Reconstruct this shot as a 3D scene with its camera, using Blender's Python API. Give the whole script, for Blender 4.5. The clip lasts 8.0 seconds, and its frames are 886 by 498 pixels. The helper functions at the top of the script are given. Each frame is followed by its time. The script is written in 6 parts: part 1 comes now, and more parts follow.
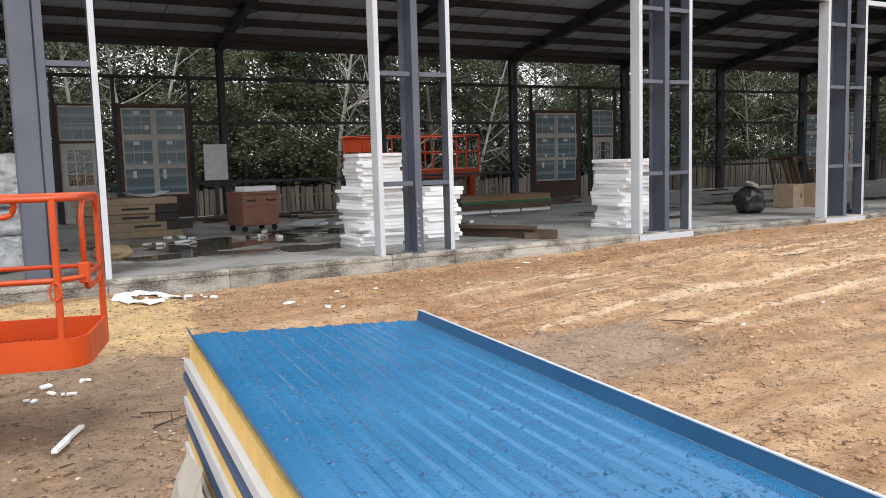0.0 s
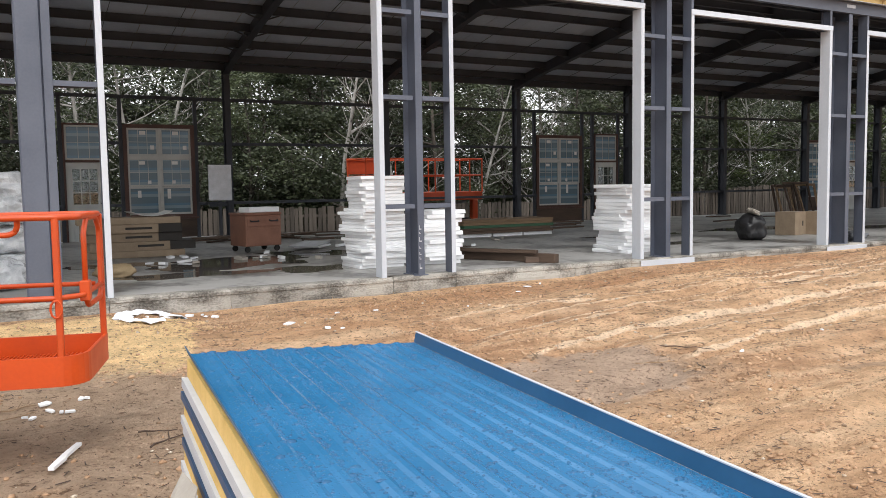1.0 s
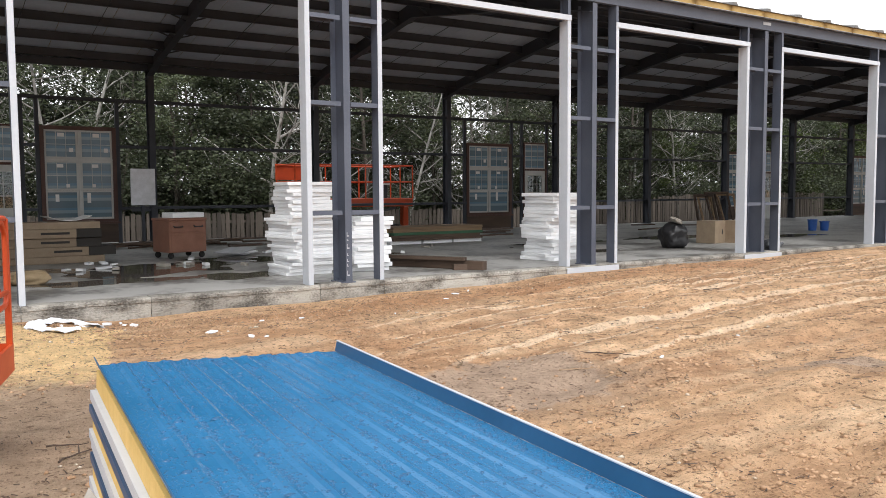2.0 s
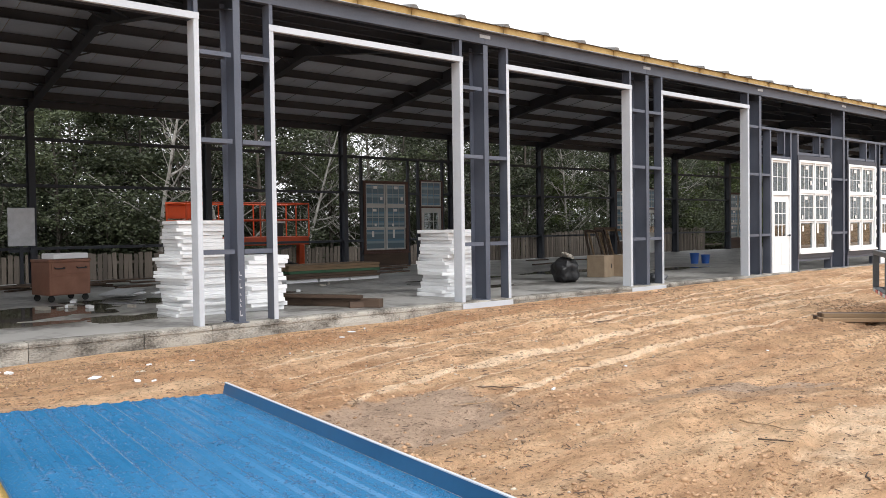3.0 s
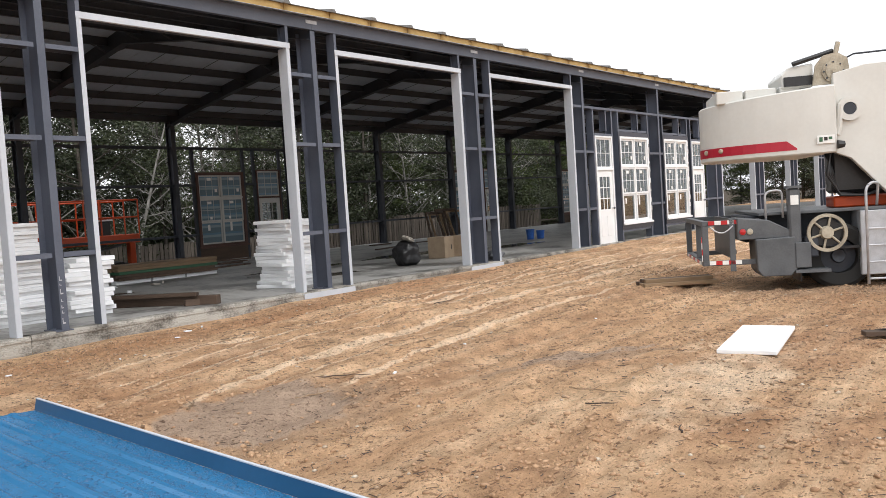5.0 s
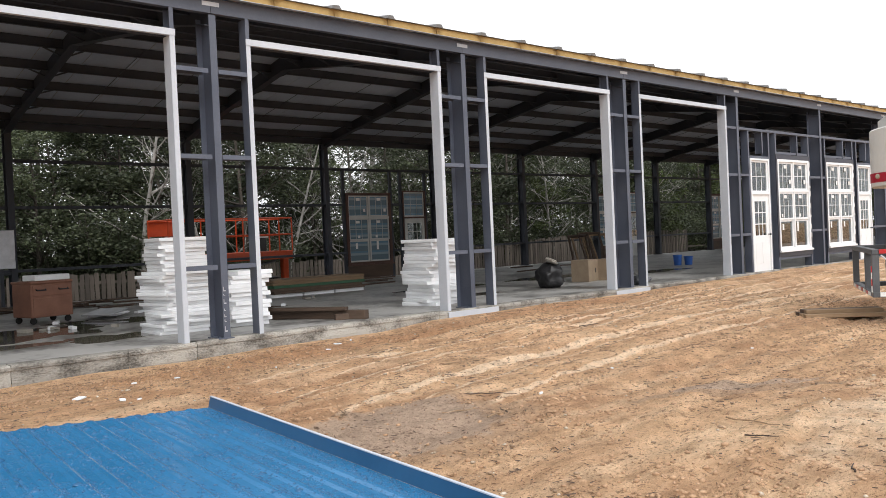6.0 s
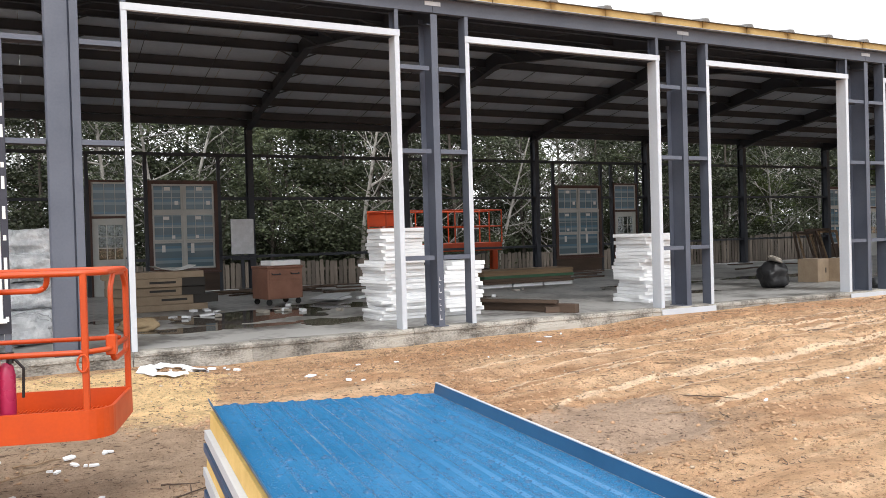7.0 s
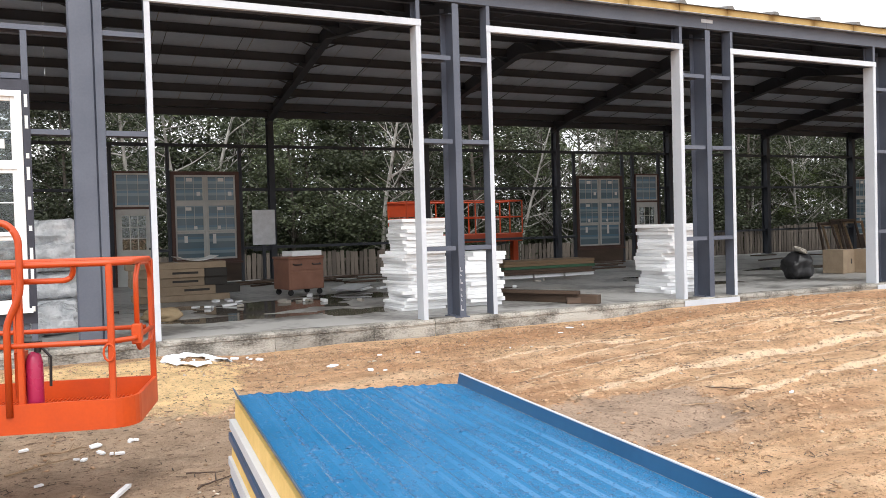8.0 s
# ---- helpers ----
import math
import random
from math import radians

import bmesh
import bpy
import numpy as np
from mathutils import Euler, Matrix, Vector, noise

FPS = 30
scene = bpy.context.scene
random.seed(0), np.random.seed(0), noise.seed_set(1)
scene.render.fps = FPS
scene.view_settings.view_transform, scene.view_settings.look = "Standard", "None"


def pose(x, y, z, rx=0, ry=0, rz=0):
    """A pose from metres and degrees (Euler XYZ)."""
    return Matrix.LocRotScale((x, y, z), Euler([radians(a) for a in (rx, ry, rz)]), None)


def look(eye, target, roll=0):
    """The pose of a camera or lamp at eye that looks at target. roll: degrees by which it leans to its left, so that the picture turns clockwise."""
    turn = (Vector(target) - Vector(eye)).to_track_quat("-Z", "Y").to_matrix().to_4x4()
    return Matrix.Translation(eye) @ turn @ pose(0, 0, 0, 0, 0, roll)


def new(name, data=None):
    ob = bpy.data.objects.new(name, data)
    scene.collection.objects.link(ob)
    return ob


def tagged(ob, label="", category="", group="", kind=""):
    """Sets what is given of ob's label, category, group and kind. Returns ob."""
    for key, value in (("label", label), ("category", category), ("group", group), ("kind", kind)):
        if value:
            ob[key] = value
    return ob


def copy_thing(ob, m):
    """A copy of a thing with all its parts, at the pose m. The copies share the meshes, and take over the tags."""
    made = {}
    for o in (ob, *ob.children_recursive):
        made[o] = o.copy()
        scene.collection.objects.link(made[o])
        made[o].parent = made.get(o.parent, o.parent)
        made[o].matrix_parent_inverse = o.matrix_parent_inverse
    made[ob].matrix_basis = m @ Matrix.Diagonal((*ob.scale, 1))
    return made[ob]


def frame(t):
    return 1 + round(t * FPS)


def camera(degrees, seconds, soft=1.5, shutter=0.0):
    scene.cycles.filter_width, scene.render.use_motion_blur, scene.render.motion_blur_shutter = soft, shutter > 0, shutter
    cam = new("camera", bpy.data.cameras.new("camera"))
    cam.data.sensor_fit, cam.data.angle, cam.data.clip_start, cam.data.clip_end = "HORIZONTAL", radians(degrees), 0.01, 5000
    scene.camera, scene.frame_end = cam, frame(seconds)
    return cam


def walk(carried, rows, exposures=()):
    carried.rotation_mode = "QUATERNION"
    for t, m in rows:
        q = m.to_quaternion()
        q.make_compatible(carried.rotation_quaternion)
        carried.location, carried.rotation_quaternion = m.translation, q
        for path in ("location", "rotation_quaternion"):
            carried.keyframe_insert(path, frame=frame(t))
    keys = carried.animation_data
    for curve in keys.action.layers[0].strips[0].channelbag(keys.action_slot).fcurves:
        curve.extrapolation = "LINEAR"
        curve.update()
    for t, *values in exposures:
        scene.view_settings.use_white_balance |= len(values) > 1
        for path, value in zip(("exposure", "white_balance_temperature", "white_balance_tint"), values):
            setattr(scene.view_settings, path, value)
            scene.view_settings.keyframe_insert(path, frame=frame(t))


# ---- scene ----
cam = camera(57.0, 8.0, soft=0.7)
PATH = [
    (0, (-4.845, -10.668, 1.313), (-3.892, -8.922, 1.103), -1.6),
    (0.5, (-4.84, -10.694, 1.319), (-3.882, -8.943, 1.181), -1.5),
    (1, (-4.839, -10.719, 1.316), (-3.889, -8.965, 1.162), -0.9),
    (1.2, (-4.836, -10.723, 1.312), (-3.863, -8.982, 1.16), -0.5),
    (2.3, (-4.769, -10.738, 1.325), (-3.632, -9.097, 1.207), -0.6),
    (2.5, (-4.776, -10.751, 1.326), (-3.609, -9.129, 1.245), -0.8),
    (3, (-4.765, -10.792, 1.323), (-3.47, -9.268, 1.272), -0.8),
    (3.5, (-4.792, -10.864, 1.325), (-3.429, -9.402, 1.258), -1.7),
    (4, (-4.704, -10.836, 1.322), (-3.287, -9.429, 1.206), -2.2),
    (4.5, (-4.673, -10.876, 1.334), (-3.158, -9.576, 1.219), -3.6),
    (4.7, (-4.675, -10.883, 1.341), (-3.115, -9.636, 1.23), -3.7),
    (5.8, (-4.745, -10.852, 1.305), (-3.327, -9.441, 1.278), -3.0),
    (6, (-4.762, -10.812, 1.299), (-3.438, -9.313, 1.272), -2.6),
    (6.5, (-4.827, -10.826, 1.316), (-3.744, -9.145, 1.278), -1.7),
    (7, (-4.859, -10.786, 1.321), (-3.949, -9.005, 1.293), -1.6),
    (7.5, (-4.875, -10.775, 1.315), (-3.999, -8.977, 1.287), -0.7),
    (8, (-4.871, -10.757, 1.316), (-4.005, -8.955, 1.267), -1.6),
]
walk(cam, [(t, look(eye, target, roll)) for t, eye, target, roll in PATH], exposures=((0, 0.65), (1.2, 0.7), (2.5, 0.68), (3.5, 0.6), (4.7, 0.43), (5.8, 0.46), (6.5, 0.7), (7.0, 0.82), (8, 0.88)))


# ---- world, sun, exposure ----
world = bpy.data.worlds.new("overcast_sky")
scene.world = world
world.use_nodes = True
wn = world.node_tree.nodes
wl = world.node_tree.links
sky = wn.new("ShaderNodeTexSky")
sky.sky_type, sky.sun_disc = "NISHITA", False
sky.sun_elevation, sky.sun_rotation = radians(52), radians(200)
sky.air_density, sky.dust_density, sky.ozone_density = 1.0, 6.0, 1.0
grey = wn.new("ShaderNodeHueSaturation")
grey.inputs["Saturation"].default_value = 0.10
grey.inputs["Value"].default_value = 1.25
wl.new(sky.outputs["Color"], grey.inputs["Color"])
cloud = wn.new("ShaderNodeMix")
cloud.data_type = "RGBA"
cloud.inputs[0].default_value = 0.75
cloud.inputs[7].default_value = (7.2, 7.35, 7.6, 1)
wl.new(grey.outputs["Color"], cloud.inputs[6])
wl.new(cloud.outputs[2], wn["Background"].inputs["Color"])
wn["Background"].inputs["Strength"].default_value = 0.15
sun_data = bpy.data.lights.new("sun", "SUN")
sun_data.energy, sun_data.angle, sun_data.color = 0.6, radians(25), (1.0, 0.97, 0.93)
sun = new("sun", sun_data)
sun.matrix_world = look((-20, -55, 70), (0, 0, 0))

# ---- materials ----
MATS = {}


def mat(name, c1, c2=None, rough=0.6, metal=0.0, scale=3.0, fine=60.0, bump=0.15, dist=0.004, rnd=0.0, stretch=(1, 1, 1),
        fine_mix=0.25, rough_var=0.15, coat=0.0, spec=0.5, edge=(0.36, 0.64)):
    """Base colour between c1 and c2 by a broad and a fine noise, with relief from the fine one and a change from object to object."""
    m = bpy.data.materials.new(name)
    m.use_nodes = True
    n, l = m.node_tree.nodes, m.node_tree.links
    p = n["Principled BSDF"]
    c2 = c2 or tuple(c * 0.8 for c in c1)
    tc = n.new("ShaderNodeTexCoord")
    mp = n.new("ShaderNodeMapping")
    mp.inputs["Scale"].default_value = stretch
    l.new(tc.outputs["Object"], mp.inputs["Vector"])
    a, b = n.new("ShaderNodeTexNoise"), n.new("ShaderNodeTexNoise")
    a.inputs["Scale"].default_value, a.inputs["Detail"].default_value = scale, 5
    b.inputs["Scale"].default_value, b.inputs["Detail"].default_value = fine, 3
    l.new(mp.outputs[0], a.inputs["Vector"])
    l.new(mp.outputs[0], b.inputs["Vector"])
    mixf = n.new("ShaderNodeMix")
    mixf.inputs[0].default_value = fine_mix
    l.new(a.outputs[0], mixf.inputs[2])
    l.new(b.outputs[0], mixf.inputs[3])
    ramp = n.new("ShaderNodeValToRGB")
    ramp.color_ramp.elements[0].position, ramp.color_ramp.elements[1].position = edge
    ramp.color_ramp.elements[0].color, ramp.color_ramp.elements[1].color = (*c1, 1), (*c2, 1)
    l.new(mixf.outputs[0], ramp.inputs[0])
    out = ramp.outputs[0]
    if rnd:
        oi = n.new("ShaderNodeObjectInfo")
        mr = n.new("ShaderNodeMapRange")
        mr.inputs[3].default_value, mr.inputs[4].default_value = 1 - rnd, 1 + rnd
        l.new(oi.outputs["Random"], mr.inputs[0])
        hs = n.new("ShaderNodeHueSaturation")
        l.new(out, hs.inputs["Color"])
        l.new(mr.outputs[0], hs.inputs["Value"])
        out = hs.outputs[0]
    l.new(out, p.inputs["Base Color"])
    rr = n.new("ShaderNodeMapRange")
    rr.inputs[3].default_value, rr.inputs[4].default_value = max(0.02, rough - rough_var), min(1, rough + rough_var)
    l.new(a.outputs[0], rr.inputs[0])
    l.new(rr.outputs[0], p.inputs["Roughness"])
    p.inputs["Metallic"].default_value = metal
    p.inputs["Specular IOR Level"].default_value = spec
    if coat:
        p.inputs["Coat Weight"].default_value = coat
    if bump:
        bp = n.new("ShaderNodeBump")
        bp.inputs["Strength"].default_value, bp.inputs["Distance"].default_value = bump, dist
        l.new(b.outputs[0], bp.inputs["Height"])
        l.new(bp.outputs[0], p.inputs["Normal"])
    MATS[name] = m
    return m


STEEL = mat("blue_grey_primer_steel", (0.070, 0.081, 0.112), (0.102, 0.115, 0.150), rough=0.5, scale=1.3, fine=35, bump=0.05, rnd=0.06)
# Roof shade is put into this steel's colour; dark machine parts share it.
DARK_STEEL = mat("dark_shaded_steel", (0.023, 0.0275, 0.037), (0.038, 0.043, 0.056), rough=0.6, scale=1.2, fine=30, bump=0.06, rnd=0.1)
WHITE_TRIM = mat("white_painted_trim", (0.55, 0.58, 0.63), (0.47, 0.50, 0.55), rough=0.45, scale=1.1, fine=25, bump=0.03)
GALV = mat("galvanised_metal", (0.42, 0.43, 0.45), (0.56, 0.57, 0.6), rough=0.45, metal=0.4, scale=6)
ROOF_LINER = mat("grey_white_liner_sheet", (0.35, 0.40, 0.48), (0.46, 0.52, 0.61), rough=0.6, scale=0.7, fine=12, bump=0.05, rnd=0.12)
ROOF_TOP = mat("roof_sheet", (0.11, 0.105, 0.10), (0.16, 0.155, 0.15), rough=0.5)
YELLOW_FOAM = mat("yellow_insulation_foam", (0.60, 0.40, 0.12), (0.72, 0.50, 0.18), rough=0.9, scale=6, fine=90, bump=0.4)
ROOF_FOAM = mat("weathered_yellow_foam", (0.34, 0.225, 0.085), (0.46, 0.32, 0.13), rough=0.9, scale=3, fine=40, bump=0.4)
CONCRETE = mat("pale_slab_concrete", (0.105, 0.099, 0.092), (0.37, 0.36, 0.345), edge=(0.41, 0.53), rough=0.45, scale=0.75, fine=7, bump=0.06, rough_var=0.42, fine_mix=0.28)
OLD_CONCRETE = mat("stained_foundation_concrete", (0.085, 0.076, 0.065), (0.36, 0.338, 0.30), rough=0.9, scale=2.1, fine=30, bump=0.8, dist=0.02, rnd=0.2, fine_mix=0.3, edge=(0.39, 0.56), stretch=(1.0, 1, 1.6))
EPS = mat("white_polystyrene_foam", (0.86, 0.87, 0.88), (0.80, 0.81, 0.83), rough=0.9, scale=5, fine=140, bump=0.2, rnd=0.04)
CARD = mat("brown_cardboard", (0.25, 0.185, 0.125), (0.32, 0.245, 0.17), rough=0.85, scale=4, fine=40, bump=0.1, rnd=0.15)
BLACK = mat("black_plastic", (0.012, 0.012, 0.013), (0.02, 0.02, 0.022), rough=0.4, scale=6, fine=30, bump=0.25, dist=0.01)
RUBBER = mat("black_rubber", (0.010, 0.010, 0.010), (0.018, 0.017, 0.016), rough=0.85, scale=6)
INK = mat("dark_printed_ink", (0.03, 0.027, 0.025), (0.04, 0.035, 0.03), rough=0.8)
ORANGE = mat("orange_machine_paint", (0.54, 0.064, 0.006), (0.44, 0.049, 0.005), rough=0.42, scale=3, fine=50, bump=0.06, rnd=0.05)
CREAM = mat("cream_white_machine_paint", (0.64, 0.635, 0.60), (0.58, 0.57, 0.535), rough=0.4, scale=1.2, fine=20, bump=0.03)
CREAM_OLD = mat("aged_cream_paint", (0.46, 0.41, 0.32), (0.28, 0.24, 0.18), rough=0.55, scale=5, fine=40)
RED = mat("red_stripe_paint", (0.42, 0.015, 0.035), (0.36, 0.012, 0.03), rough=0.4)
RED_LAMP = mat("red_reflector", (0.5, 0.02, 0.02), (0.4, 0.015, 0.02), rough=0.3)
GREY_PAINT = mat("grey_machine_paint", (0.07, 0.075, 0.082), (0.112, 0.118, 0.126), rough=0.5, scale=3, fine=40, bump=0.1)
WOOD = mat("weathered_lumber", (0.20, 0.13, 0.075), (0.31, 0.21, 0.125), rough=0.85, scale=2.5, fine=30, bump=0.3, rnd=0.25, stretch=(0.15, 2.5, 2.5))
DARK_WOOD = mat("dark_wet_lumber", (0.05, 0.031, 0.021), (0.10, 0.064, 0.043), rough=0.75, scale=2.5, fine=30, bump=0.3, rnd=0.25, stretch=(0.3, 2.5, 2.5))
FENCE = mat("grey_brown_fence_boards", (0.064, 0.053, 0.044), (0.125, 0.105, 0.087), rough=0.9, scale=3, fine=30, bump=0.3, rnd=0.35, stretch=(3, 3, 0.3))
BROWN_TRIM = mat("brown_window_trim", (0.062, 0.026, 0.018), (0.10, 0.046, 0.033), rough=0.6, scale=3)
SASH = mat("pale_grey_window_sash", (0.48, 0.49, 0.47), (0.56, 0.57, 0.55), rough=0.5, scale=3)
WHITE_SASH = mat("white_vinyl_sash", (0.84, 0.85, 0.86), (0.78, 0.79, 0.80), rough=0.35, scale=2, bump=0.02)
FLASH = mat("black_flashing_tape", (0.02, 0.022, 0.035), (0.035, 0.037, 0.055), rough=0.45, scale=5)
STICKER = mat("white_paper_sticker", (0.8, 0.8, 0.78), (0.72, 0.72, 0.7), rough=0.8)
CHEST = mat("red_brown_chest_paint", (0.20, 0.085, 0.05), (0.27, 0.125, 0.08), rough=0.55, scale=4, fine=40)
GREEN = mat("green_painted_board", (0.03, 0.10, 0.05), (0.045, 0.13, 0.07), rough=0.7, scale=4)
BLUE_PLASTIC = mat("blue_plastic", (0.02, 0.09, 0.35), (0.03, 0.12, 0.42), rough=0.4, scale=4)
FILM_WRAP = mat("clear_grey_plastic_wrap", (0.52, 0.54, 0.57), (0.84, 0.85, 0.87), rough=0.2, scale=5, fine=14, bump=0.9, dist=0.05, rough_var=0.12)
BURLAP = mat("tan_sack_cloth", (0.25, 0.18, 0.10), (0.33, 0.25, 0.15), rough=0.95, scale=6, fine=120, bump=0.4)
MAGENTA = mat("magenta_red_paint", (0.40, 0.02, 0.08), (0.34, 0.016, 0.07), rough=0.3)
KRAFT = mat("grey_tan_paper_wrap", (0.34, 0.31, 0.27), (0.42, 0.39, 0.34), rough=0.85, scale=3)
BARK = mat("grey_brown_bark", (0.04, 0.033, 0.027), (0.085, 0.073, 0.06), rough=0.95, scale=3, fine=25, bump=0.8, dist=0.03, rnd=0.3, stretch=(2, 2, 0.4))
PALE_BARK = mat("pale_grey_bark", (0.18, 0.17, 0.155), (0.36, 0.35, 0.325), rough=0.95, scale=3, fine=25, bump=0.5, dist=0.02, rnd=0.25, stretch=(1.5, 1.5, 0.8))


def film_glass():
    """Window pane behind pale blue film; broad horizontal stripes paint in sky reflection."""
    m = bpy.data.materials.new("blue_filmed_glass")
    m.use_nodes = True
    n, l = m.node_tree.nodes, m.node_tree.links
    p = n["Principled BSDF"]
    tc, sp = n.new("ShaderNodeTexCoord"), n.new("ShaderNodeSeparateXYZ")
    l.new(tc.outputs["Object"], sp.inputs[0])
    wv = n.new("ShaderNodeMath")
    wv.operation = "MULTIPLY"
    wv.inputs[1].default_value = 3.1
    l.new(sp.outputs["Z"], wv.inputs[0])
    fr = n.new("ShaderNodeMath")
    fr.operation = "FRACT"
    l.new(wv.outputs[0], fr.inputs[0])
    r = n.new("ShaderNodeValToRGB")
    r.color_ramp.interpolation = "CONSTANT"
    r.color_ramp.elements[0].color = (0.15, 0.22, 0.26, 1)
    e = r.color_ramp.elements[1]
    e.position, e.color = 0.55, (0.28, 0.37, 0.42, 1)
    e = r.color_ramp.elements.new(0.8)
    e.color = (0.15, 0.26, 0.35, 1)
    l.new(fr.outputs[0], r.inputs[0])
    l.new(r.outputs[0], p.inputs["Base Color"])
    p.inputs["Roughness"].default_value = 0.12
    t = n.new("ShaderNodeBsdfTranslucent")
    l.new(r.outputs[0], t.inputs["Color"])
    mx = n.new("ShaderNodeMixShader")
    mx.inputs[0].default_value = 0.35
    l.new(p.outputs[0], mx.inputs[1])
    l.new(t.outputs[0], mx.inputs[2])
    l.new(mx.outputs[0], n["Material Output"].inputs[0])
    return m


FILM = film_glass()


def clear_glass():
    m = bpy.data.materials.new("window_glass")
    m.use_nodes = True
    p = m.node_tree.nodes["Principled BSDF"]
    p.inputs["Base Color"].default_value = (0.62, 0.68, 0.70, 1)
    p.inputs["Roughness"].default_value = 0.02
    p.inputs["Transmission Weight"].default_value = 1.0
    p.inputs["IOR"].default_value = 1.45
    return m


GLASS = clear_glass()


def leaf_mat(name, dark, light, trans):
    m = bpy.data.materials.new(name)
    m.use_nodes = True
    n, l = m.node_tree.nodes, m.node_tree.links
    p = n["Principled BSDF"]
    g, oi = n.new("ShaderNodeNewGeometry"), n.new("ShaderNodeObjectInfo")
    r = n.new("ShaderNodeValToRGB")
    r.color_ramp.elements[0].color, r.color_ramp.elements[1].color = (*dark, 1), (*light, 1)
    tc, nz = n.new("ShaderNodeTexCoord"), n.new("ShaderNodeTexNoise")
    nz.inputs["Scale"].default_value, nz.inputs["Detail"].default_value = 1.1, 3
    l.new(tc.outputs["Object"], nz.inputs["Vector"])
    st = n.new("ShaderNodeMapRange")
    st.inputs[1].default_value, st.inputs[2].default_value = 0.34, 0.68
    l.new(nz.outputs[0], st.inputs[0])
    tone = n.new("ShaderNodeMix")
    tone.inputs[0].default_value = 0.35
    l.new(st.outputs[0], tone.inputs[2])
    l.new(g.outputs["Random Per Island"], tone.inputs[3])
    l.new(tone.outputs[0], r.inputs[0])
    h = n.new("ShaderNodeHueSaturation")
    mr = n.new("ShaderNodeMapRange")
    mr.inputs[3].default_value, mr.inputs[4].default_value = 0.6, 1.35
    l.new(oi.outputs["Random"], mr.inputs[0])
    l.new(mr.outputs[0], h.inputs["Value"])
    l.new(r.outputs[0], h.inputs["Color"])
    l.new(h.outputs[0], p.inputs["Base Color"])
    p.inputs["Roughness"].default_value = 0.6
    t = n.new("ShaderNodeBsdfTranslucent")
    l.new(h.outputs[0], t.inputs["Color"])
    mx = n.new("ShaderNodeMixShader")
    mx.inputs[0].default_value = trans
    l.new(p.outputs[0], mx.inputs[1])
    l.new(t.outputs[0], mx.inputs[2])
    l.new(mx.outputs[0], n["Material Output"].inputs[0])
    return m


LEAF = leaf_mat("dark_green_leaves", (0.012, 0.019, 0.010), (0.092, 0.110, 0.054), 0.22)
LEAF_BRIGHT = leaf_mat("yellow_green_leaves", (0.03, 0.048, 0.012), (0.09, 0.115, 0.03), 0.3)


